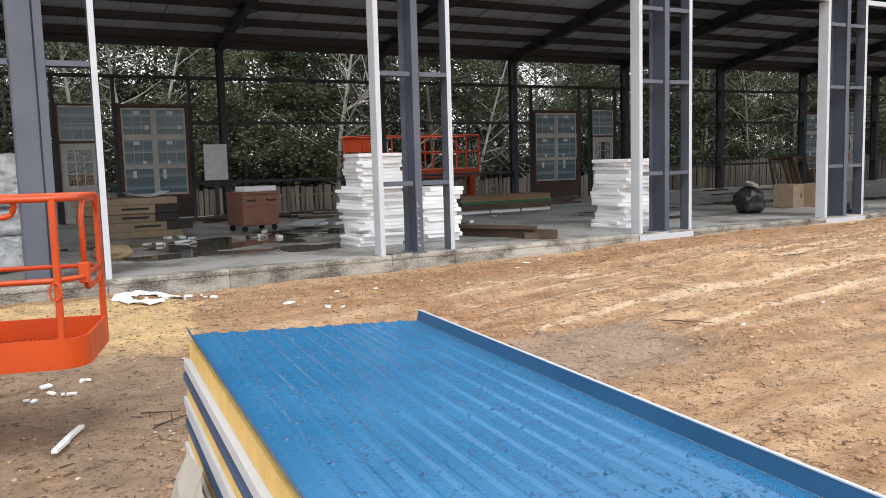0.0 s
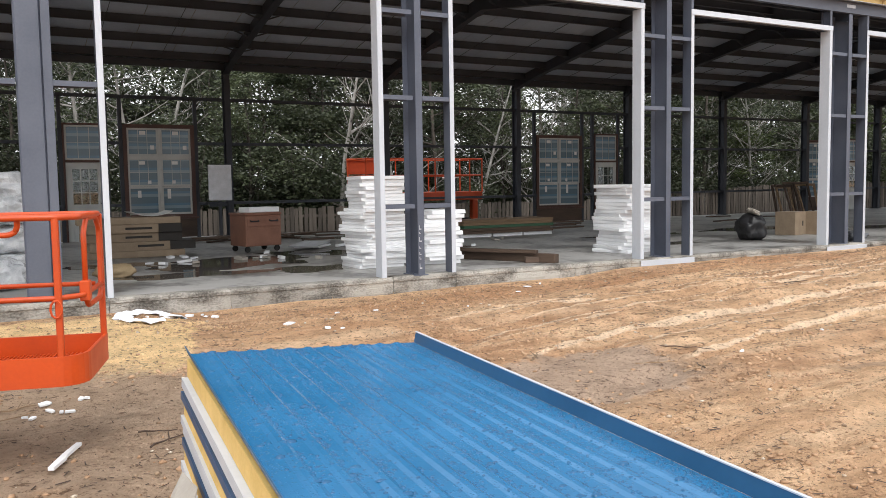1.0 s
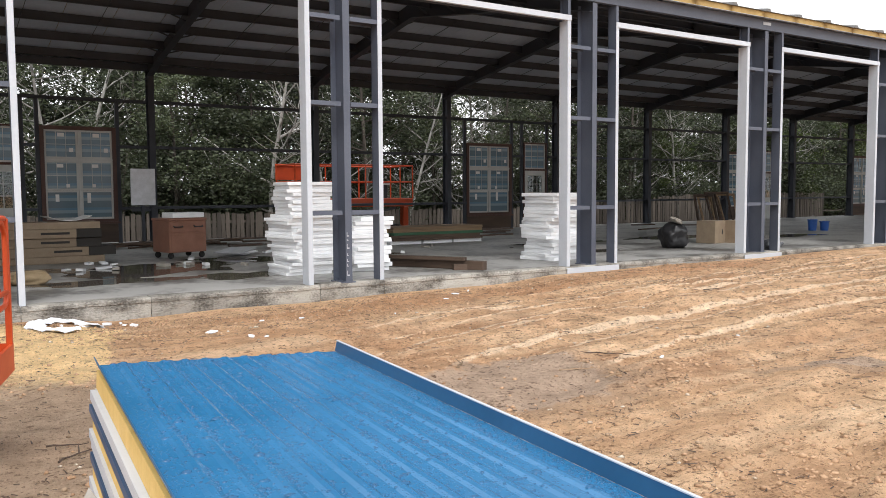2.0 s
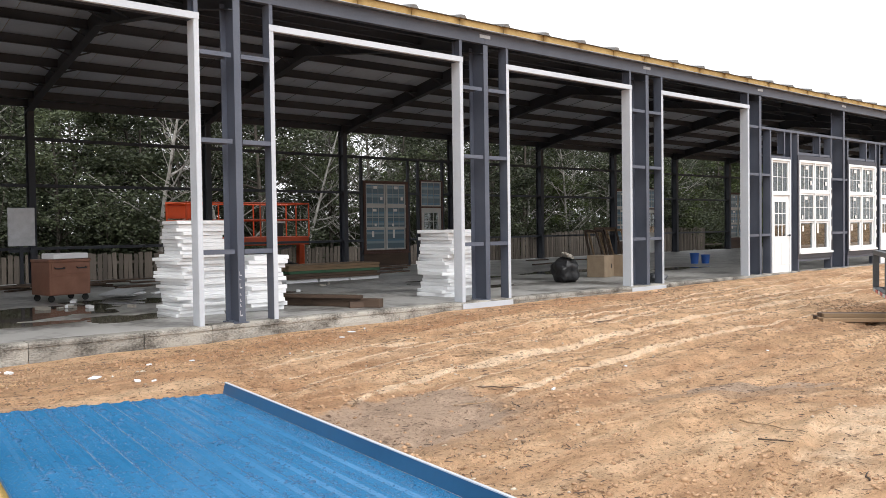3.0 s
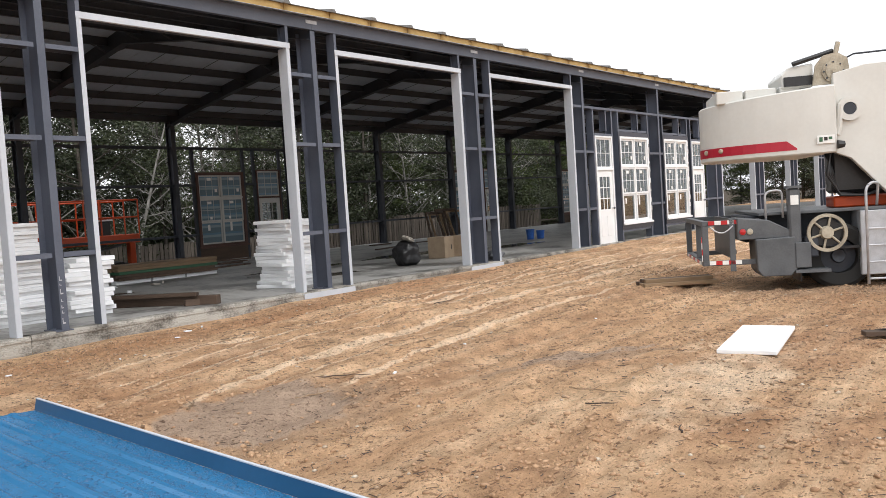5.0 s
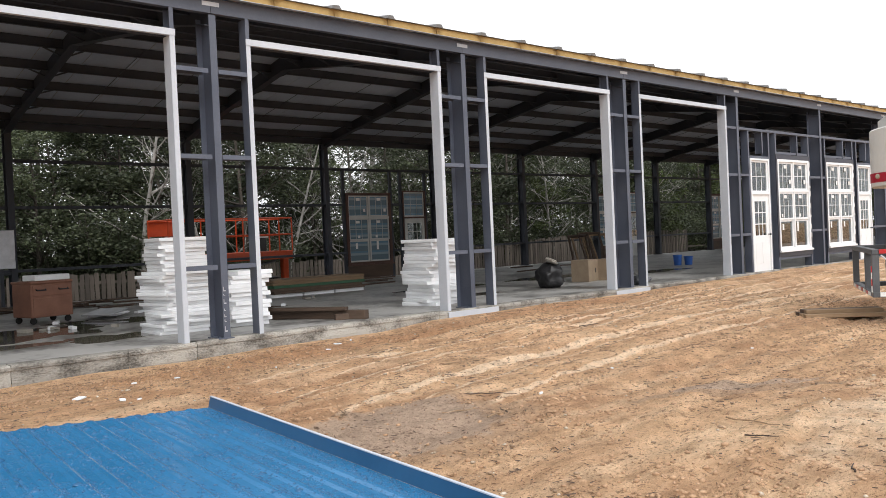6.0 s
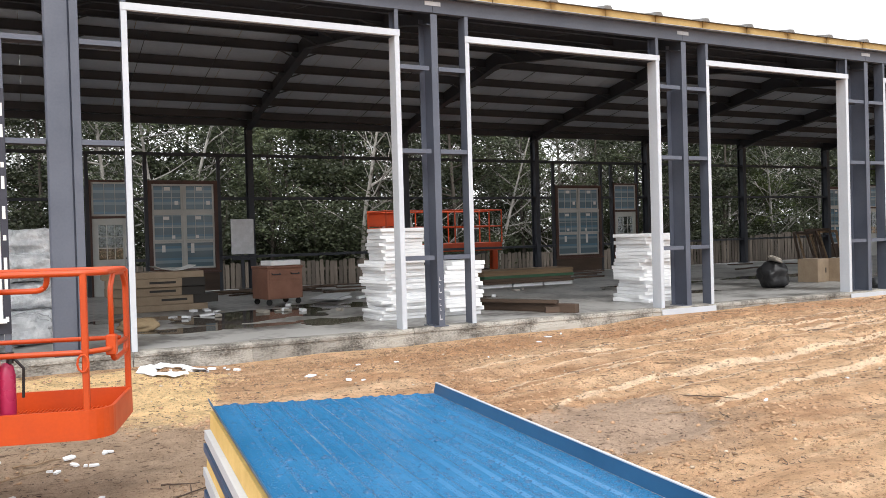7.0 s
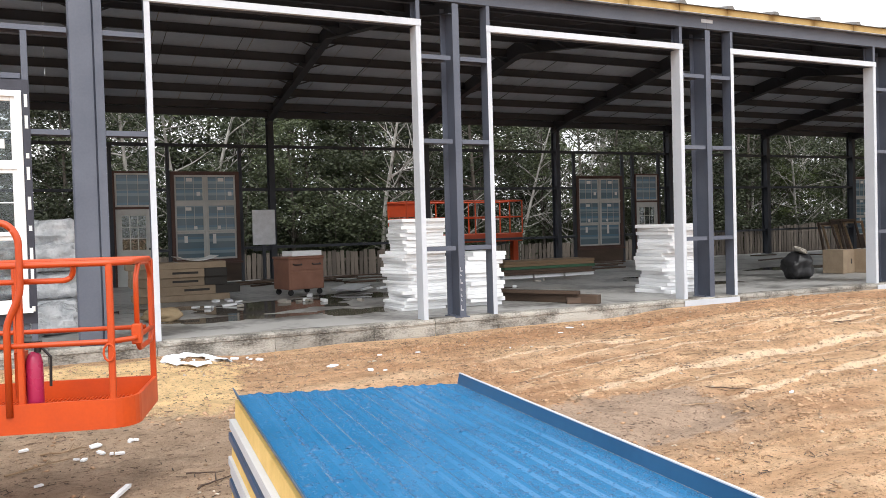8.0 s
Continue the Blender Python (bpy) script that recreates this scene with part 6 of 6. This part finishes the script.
# white sheets and scraps beside the chest
for i, (x, y, w, d, rz, ry) in enumerate(((0.95, 6.0, 0.55, 0.7, 30, -9), (1.0, 6.05, 0.5, 0.7, 18, -5), (1.1, 6.2, 0.6, 0.6, 45, -2))):
    solid("board_sheet", box(-w / 2, w / 2, -d / 2, d / 2, 0, 0.022), EPS if i else GALV, "pale sheet offcut lying askew on the slab", "sheet", pose(x, y, 0.05 + 0.03 * (2 - i), 0, ry, rz), group="sheet offcuts", bevel=0.003)
for i in range(26):
    x, y = r2.uniform(-2.6, 0.2) if i < 16 else r2.uniform(-1, 6), r2.uniform(3.6, 5.8) if i < 16 else r2.uniform(2.5, 9)
    a = r2.uniform(0.03, 0.13)
    solid("scrap", box(-a, a, -a * 0.6, a * 0.6, 0, r2.uniform(0.01, 0.06)), EPS if i % 3 else KRAFT, "small pale offcut lying on the slab", "scrap", pose(x, y, 0.006, r2.uniform(-6, 6), r2.uniform(-6, 6), r2.uniform(0, 180)), group="scraps on the slab", bevel=0.003)

# ---- notice panel on a post, buckets ----
sb = thing("panel_board", "pale grey board on a dark post near the rear wall", "board", 0.42, 11.6, 0, 0)
part("board_face", box(-0.31, 0.31, -0.06, 0.0, 1.02, 1.98), GALV, sb, bevel=0.01)
part("post", box(-0.04, 0.04, 0.002, 0.06, 0, 1.9), DARK_STEEL, sb)
part("post", box(-0.29, 0.29, -0.03, 0.03, 0.86, 0.92), DARK_STEEL, sb)
for x, y, h in ((19.7, 4.8, 0.36), (20.05, 4.6, 0.3)):
    b = thing("bucket", "blue plastic bucket standing on the slab", "bucket", x, y, 0.001, 0, group="buckets")
    part("pail", Shape().lathe([(0.0, 0.0), (0.12, 0.0), (0.15, h), (0.16, h), (0.16, h - 0.03), (0.14, h - 0.03), (0.11, 0.02), (0.0, 0.02)], lambda p, q, z: (p, q, z), 20), BLUE_PLASTIC, b, smooth=False)
    part("handle", Shape().tube([(0.155 * math.cos(a), 0, h - 0.02 + 0.14 * math.sin(a)) for a in np.linspace(0, math.pi, 9)], 0.004, 5), GALV, b)


# ---- orange lift behind the rear wall ----
def scissor_lift():
    t = thing("scissor_lift", "orange platform lift standing behind the rear wall", "lift", 7.85, 14.6, -0.62, 0)
    W = 2.2
    part("chassis", box(-W + 0.3, W - 0.3, -0.6, 0.6, 0.35, 0.75), GREY_PAINT, t, bevel=0.03)
    for x in (-1.6, 1.6):
        for y in (-0.75, 0.45):
            part("wheel", Shape().lathe([(0.0, 0.0), (0.38, 0.0), (0.42, 0.05), (0.42, 0.25), (0.38, 0.3), (0.0, 0.3)], lambda p, q, h: (x + p, y + h, 0.42 + q), 20), RUBBER, t)
    for x in (-W - 0.12, W + 0.0):
        part("outrigger", box(x, x + 0.22, -0.12, 0.12, 0.02, 1.45), ORANGE, t, bevel=0.02)
        part("foot_plate", box(x - 0.1, x + 0.3, -0.2, 0.2, 0.0, 0.019), DARK_STEEL, t)
        part("outrigger_beam", box(min(x, 0.5 * x), max(x, 0.5 * x), -0.1, 0.1, 0.5, 0.7), ORANGE, t)
    for i in range(2):
        for sg in (-1, 1):
            part("scissor_arm", Shape().tube([(-1.7 * sg, -0.45 + 0.9 * i, 0.80), (1.7 * sg, -0.45 + 0.9 * i, 1.40)], 0.05, 6), GREY_PAINT, t)
    part("platform", box(-W, W, -0.8, 0.8, 1.45, 1.74), ORANGE, t, bevel=0.02)
    for z in (2.30, 2.86):
        for y in (-0.78, 0.78):
            part("rail", Shape().tube([(-W, y, z), (W, y, z)], 0.025, 8), ORANGE, t)
        for x in (-W, W):
            part("rail", Shape().tube([(x, -0.78, z), (x, 0.78, z)], 0.025, 8), ORANGE, t)
    for x in (-W, -1.5, -0.4, 0.35, 0.9, 1.7, W):
        for y in (-0.78, 0.78):
            part("post", Shape().tube([(x, y, 1.72), (x, y, 2.86)], 0.025, 8), ORANGE, t)
    part("panel", box(-W - 0.02, -1.2, 0.80, 0.84, 2.38, 2.92), ORANGE, t, "plain orange panel", bevel=0.01)
    part("control_box", box(0.9, 1.25, -0.7, -0.4, 1.745, 2.2), BLACK, t, bevel=0.02)
    part("lid", box(0.85, 1.3, -0.75, -0.35, 2.202, 2.25), STICKER, t, "white lid")


scissor_lift()

# ---- ground clutter ----
sheetf = solid("foam_sheet", box(-0.82, 0.75, -0.30, 0.27, 0, 0.045), EPS, "clean white foam board lying flat on the sand", "foam board", pose(4.2, -7.98, gz(4.2, -7.98) + 0.02, 0, 0, 9.5), bevel=0.006)


def shard(name, label, category, x, y, l, w, h, rz, m, group, lift=0.004):
    r = random.Random(int(x * 1000 + y * 77))
    top = [(-l / 2, -w / 2 * r.uniform(0.3, 1)), (l * r.uniform(-0.1, 0.2), -w / 2), (l / 2, -w / 2 * r.uniform(0.2, 1)), (l / 2 * r.uniform(0.8, 1), w / 2), (-l / 2 * r.uniform(0.6, 1), w / 2 * r.uniform(0.4, 1))]
    s = Shape().prism(top, lambda u, v, q: (u, v, q), 0, h)
    return solid(name, s, m, label, category, pose(x, y, gz(x, y) + lift, r.uniform(-8, 8), r.uniform(-8, 8), rz), group=group)


rr = random.Random(21)
def torn_sheet(cx, cy, rx, ry, seed):
    """A crumpled ring of torn white plastic lying on the sand."""
    n, m = 44, 5
    top = []
    for j in range(m):
        for i in range(n):
            a = 2 * math.pi * i / n
            inner = 0.60 + 0.25 * noise.noise(Vector((math.cos(a) * 2, math.sin(a) * 2, seed)))
            outer = 1.0 + 0.32 * noise.noise(Vector((math.cos(a) * 2.5, math.sin(a) * 2.5, seed + 5)))
            k = inner + (outer - inner) * j / (m - 1)
            x, y = cx + rx * k * math.cos(a), cy + ry * k * math.sin(a)
            fold = 0.03 * (0.5 + noise.noise(Vector((x * 9, y * 9, seed)))) + (0.022 if 0 < j < m - 1 else 0.0)
            top.append((x, y, gz(x, y) + 0.006 + fold))
    gap = 9
    quads = [(j * n + i, j * n + i + 1, (j + 1) * n + i + 1, (j + 1) * n + i) for j in range(m - 1) for i in range(n - gap)]
    s = Shape().add(top + [(x, y, z - 0.005) for x, y, z in top], quads + [tuple(q + m * n for q in f[::-1]) for f in quads])
    solid("plastic_sheet", s, EPS, "torn crumpled white plastic sheet lying on the sand", "plastic sheet")


torn_sheet(-3.33, -0.55, 0.40, 0.44, 3.3)
for i in range(14):
    x, y = rr.gauss(-3.0, 0.22), rr.gauss(-0.42, 0.12)
    l = rr.uniform(0.03, 0.11)
    shard("foam_scrap", "broken white foam scrap on the sand", "foam scrap", x, y, l, l * rr.uniform(0.3, 0.7), rr.uniform(0.01, 0.03), rr.uniform(0, 180), EPS, "foam scraps by the foundation")
SPOTS = ((-4.62, -4.03, 0.15, 25), (-4.37, -4.04, 0.11, 60), (-4.33, -4.07, 0.09, 120), (-4.47, -4.34, 0.12, 10), (-4.52, -4.30, 0.10, 80), (-4.59, -4.21, 0.12, 120), (-4.71, -4.36, 0.09, 60), (-4.76, -4.31, 0.07, 0), (-5.11, -3.95, 0.12, 20), (-1.92, -1.5, 0.24, 40), (-1.75, -2.34, 0.15, 70),
         (-0.7, -1.25, 0.12, 20), (1.23, -5.39, 0.085, 10), (-1.2, -1.2, 0.1, 130), (1.6, -1.05, 0.16, 15), (2.1, -0.55, 0.2, 5), (2.45, -0.4, 0.1, 50), (5.2, -5.5, 0.08, 0), (2.9, -5.0, 0.07, 60), (-5.0, -4.9, 0.1, 30), (-4.55, -8.9, 0.16, 20), (-1.6, -2.4, 0.08, 10), (0.4, -1.7, 0.08, 70))
for x, y, l, rz in SPOTS:
    shard("foam_scrap", "broken white foam scrap on the sand", "foam scrap", x, y, l * 0.62, l * (0.2 + 0.25 * ((l * 53) % 1)), 0.014, rz, EPS, "foam scraps on the sand", 0.01)


solid("foam_strip", Shape().prism([(-0.23, -0.02), (-0.05, -0.026), (0.0, -0.014), (0.23, -0.02), (0.23, 0.012), (0.02, 0.02), (-0.23, 0.014)], lambda u, v, q: (u, v, q), 0, 0.02), EPS, "long white foam strip lying on the mud", "foam scrap", pose(-4.57, -5.43, gz(-4.57, -5.43) + 0.02, 0, 0, 67), group="foam scraps on the sand")


def stick(x, y, l, rz, seed):
    r = random.Random(seed)
    pts = [(l * (i / 6 - 0.5), 0.06 * l * r.uniform(-1, 1), 0.012 + 0.02 * l * abs(r.uniform(-1, 1))) for i in range(7)]
    s = Shape().tube(pts, 0.008, 6, 0.003)
    if r.random() < 0.6:
        s.tube([pts[3], (pts[3][0] + 0.12 * l, 0.16 * l, 0.05)], 0.006, 5, 0.003)
    solid("stick", s, DARK_WOOD if seed % 2 else WOOD, "broken brown stick lying on the sand", "stick", pose(x, y, gz(x, y) + 0.004, 0, 0, rz), group="sticks on the sand")


for i, (x, y, l, rz) in enumerate(((0.55, -5.50, 0.45, 12), (0.66, -5.42, 0.25, 60), (1.47, -7.46, 0.46, -86), (0.98, -7.8, 0.24, -62), (-0.5, -4.5, 0.4, 48), (1.0, -4.9, 0.55, -52), (0.35, -5.2, 0.4, -20), (0.75, -8.55, 0.2, 20), (-4.8, -4.02, 0.4, 12), (-3.95, -5.35, 0.35, 35), (-3.85, -5.5, 0.3, 100), (-4.0, -5.2, 0.25, -20), (2.0, -3.4, 0.6, 5), (5.6, -2.6, 0.7, 2), (2.9, -4.4, 0.5, 10), (-1.7, -5.2, 0.4, 50), (-4.95, -4.35, 0.6, 25), (-3.3, -4.9, 0.3, -15), (4.2, -4.0, 0.6, 15), (-2.3, -6.9, 0.3, 80), (2.2, -7.6, 0.35, -8))):
    stick(x, y, l, rz, 50 + i)


def scatter(name, label, material, n, seed, lo, hi, bury, bias):
    r = np.random.RandomState(seed)
    x, y = r.uniform(-6.5, 12.0, n), -10.4 + 10.2 * r.uniform(0, 1, n) ** 0.9
    clump = lattice(x / 1.3, y / 1.0, seed) + 0.6 * lattice(x / 0.4, y / 0.35, seed + 1)
    keep = clump > r.uniform(-0.2 if bias > 0.5 else -0.5, bias, n)
    for cx, cy, rx, ry in ((-0.35, -5.2, 0.95, 0.75), (-5.0, -4.3, 1.3, 0.9), (-3.75, -2.7, 0.45, 0.7), (2.8, -6.5, 0.8, 0.35)):
        keep &= (((x - cx) / rx) ** 2 + ((y - cy) / ry) ** 2 > 1.0) | (r.uniform(0, 1, n) < 0.10)
    x, y = x[keep], y[keep]
    n = len(x)
    z = ground_z(x, y)
    s = lo + hi * r.uniform(0, 1, n) ** 3.0
    base = np.array([(1, 0, 0), (-1, 0, 0), (0, 1, 0), (0, -1, 0), (0, 0, 0.75), (0, 0, -0.7), (0.6, 0.6, 0.4), (-0.6, 0.6, 0.4), (-0.6, -0.6, 0.4), (0.6, -0.6, 0.4)], float)
    tri = np.array([(0, 6, 9), (2, 7, 6), (1, 8, 7), (3, 9, 8), (6, 7, 4), (7, 8, 4), (8, 9, 4), (9, 6, 4), (2, 0, 5), (1, 2, 5), (3, 1, 5), (0, 3, 5), (0, 2, 6), (2, 1, 7), (1, 3, 8), (3, 0, 9)])
    v = base[None] * s[:, None, None] * r.uniform(0.7, 1.3, (n, 10, 1)) * r.uniform(0.65, 1.2, (n, 1, 3))
    a = r.uniform(0, 6.28, n)
    vx = v[..., 0] * np.cos(a)[:, None] - v[..., 1] * np.sin(a)[:, None]
    vy = v[..., 0] * np.sin(a)[:, None] + v[..., 1] * np.cos(a)[:, None]
    pts = np.stack([vx + x[:, None], vy + y[:, None], v[..., 2] + z[:, None] + bury * s[:, None]], -1).reshape(-1, 3)
    fs = (tri[None] + 10 * np.arange(n)[:, None, None]).reshape(-1, 3)
    me = bpy.data.meshes.new(name)
    me.from_pydata(pts.tolist(), [], fs.tolist())
    me.polygons.foreach_set("use_smooth", np.ones(len(fs), bool))
    me.materials.append(material)
    tagged(new(name, me), label, name, kind="stuff")


def pebble_mat():
    m = bpy.data.materials.new("mixed_pebbles")
    m.use_nodes = True
    n, l = m.node_tree.nodes, m.node_tree.links
    g, r = n.new("ShaderNodeNewGeometry"), n.new("ShaderNodeValToRGB")
    el = r.color_ramp.elements
    el[0].color, el[1].color = (0.20, 0.13, 0.08, 1), (0.60, 0.52, 0.42, 1)
    el.new(0.7).color = (0.38, 0.27, 0.175, 1)
    l.new(g.outputs["Random Per Island"], r.inputs[0])
    l.new(r.outputs[0], n["Principled BSDF"].inputs["Base Color"])
    n["Principled BSDF"].inputs["Roughness"].default_value = 0.85
    return m


PEBBLE = pebble_mat()


def debris(n, seed):
    """Short dark splinters and bark bits, lying any way on the sand."""
    r = np.random.RandomState(seed)
    x, y = r.uniform(-6.0, 12.0, n), -10.2 + 10.0 * r.uniform(0, 1, n)
    keep = lattice(x / 1.1, y / 0.8, seed) + 0.5 * lattice(x / 0.35, y / 0.3, seed + 1) > r.uniform(-0.45, 0.35, n)
    x, y = x[keep], y[keep]
    n = len(x)
    z = ground_z(x, y) + 0.006
    l, w, a = 0.008 + 0.04 * r.uniform(0, 1, n) ** 3, r.uniform(0.002, 0.006, n), r.uniform(0, 3.14, n)
    base = np.array([(-1, -1, 0), (1, -0.6, 0), (1, 0.6, 0), (-1, 1, 0), (-0.9, 0, 1), (0.9, 0, 1)], float)
    u, v = base[None, :, 0] * l[:, None], base[None, :, 1] * w[:, None]
    pts = np.stack([x[:, None] + u * np.cos(a)[:, None] - v * np.sin(a)[:, None], y[:, None] + u * np.sin(a)[:, None] + v * np.cos(a)[:, None], z[:, None] + base[None, :, 2] * w[:, None]], -1).reshape(-1, 3)
    tri = np.array([(0, 1, 5), (0, 5, 4), (2, 3, 4), (2, 4, 5), (1, 2, 5), (3, 0, 4)])
    me = bpy.data.meshes.new("debris")
    me.from_pydata(pts.tolist(), [], (tri[None] + 6 * np.arange(n)[:, None, None]).reshape(-1, 3).tolist())
    me.materials.append(DARK_WOOD)
    tagged(new("debris", me), "dark wood splinters and bark bits scattered on the sand", "debris", kind="stuff")


debris(16000, 88)
CLOD = mat("crumbled_sand", (0.30, 0.18, 0.105), (0.50, 0.325, 0.20), rough=0.95, scale=1.5, fine=60, bump=0.5, spec=0.2)
scatter("pebble", "small pale and brown pebbles scattered on the sand", PEBBLE, 6500, 77, 0.005, 0.020, 0.15, 0.35)
scatter("clod", "crumbled clods of orange-brown sand", CLOD, 70000, 41, 0.005, 0.024, 0.05, 0.65)


# ---- standing water on the slab ----
def puddle(cx, cy, rx, ry, seed, rz=0.0):
    n, pts = 56, []
    for i in range(n):
        a = 2 * math.pi * i / n
        k = 1 + 0.55 * noise.noise(Vector((math.cos(a) * 1.5, math.sin(a) * 1.5, seed))) + 0.25 * noise.noise(Vector((math.cos(a) * 4, math.sin(a) * 4, seed + 9)))
        pts.append((rx * k * math.cos(a), ry * k * math.sin(a)))
    s = Shape().prism(pts, lambda u, v, q: (u, v, q), 0.0005, 0.005)
    solid("puddle", s, WATER, "shallow rain water lying on the concrete slab", "puddle", pose(cx, cy, 0, 0, 0, rz), kind="structure")


for i, (cx, cy, rx, ry) in enumerate(((-0.9, 3.9, 1.5, 1.0), (-2.4, 2.2, 1.1, 0.45), (-0.3, 2.0, 0.8, 0.5), (0.6, 5.2, 0.9, 0.7), (3.2, 4.6, 0.9, 0.35), (7.6, 2.6, 1.0, 0.4), (9.0, 5.0, 1.6, 0.5), (13.5, 5.0, 1.8, 0.6), (4.0, 9.5, 2.0, 0.7), (-3.0, 4.6, 0.8, 0.5), (16.5, 3.5, 1.5, 0.4))):
    puddle(cx, cy, rx, ry, 3.7 * i + 0.4, 0)
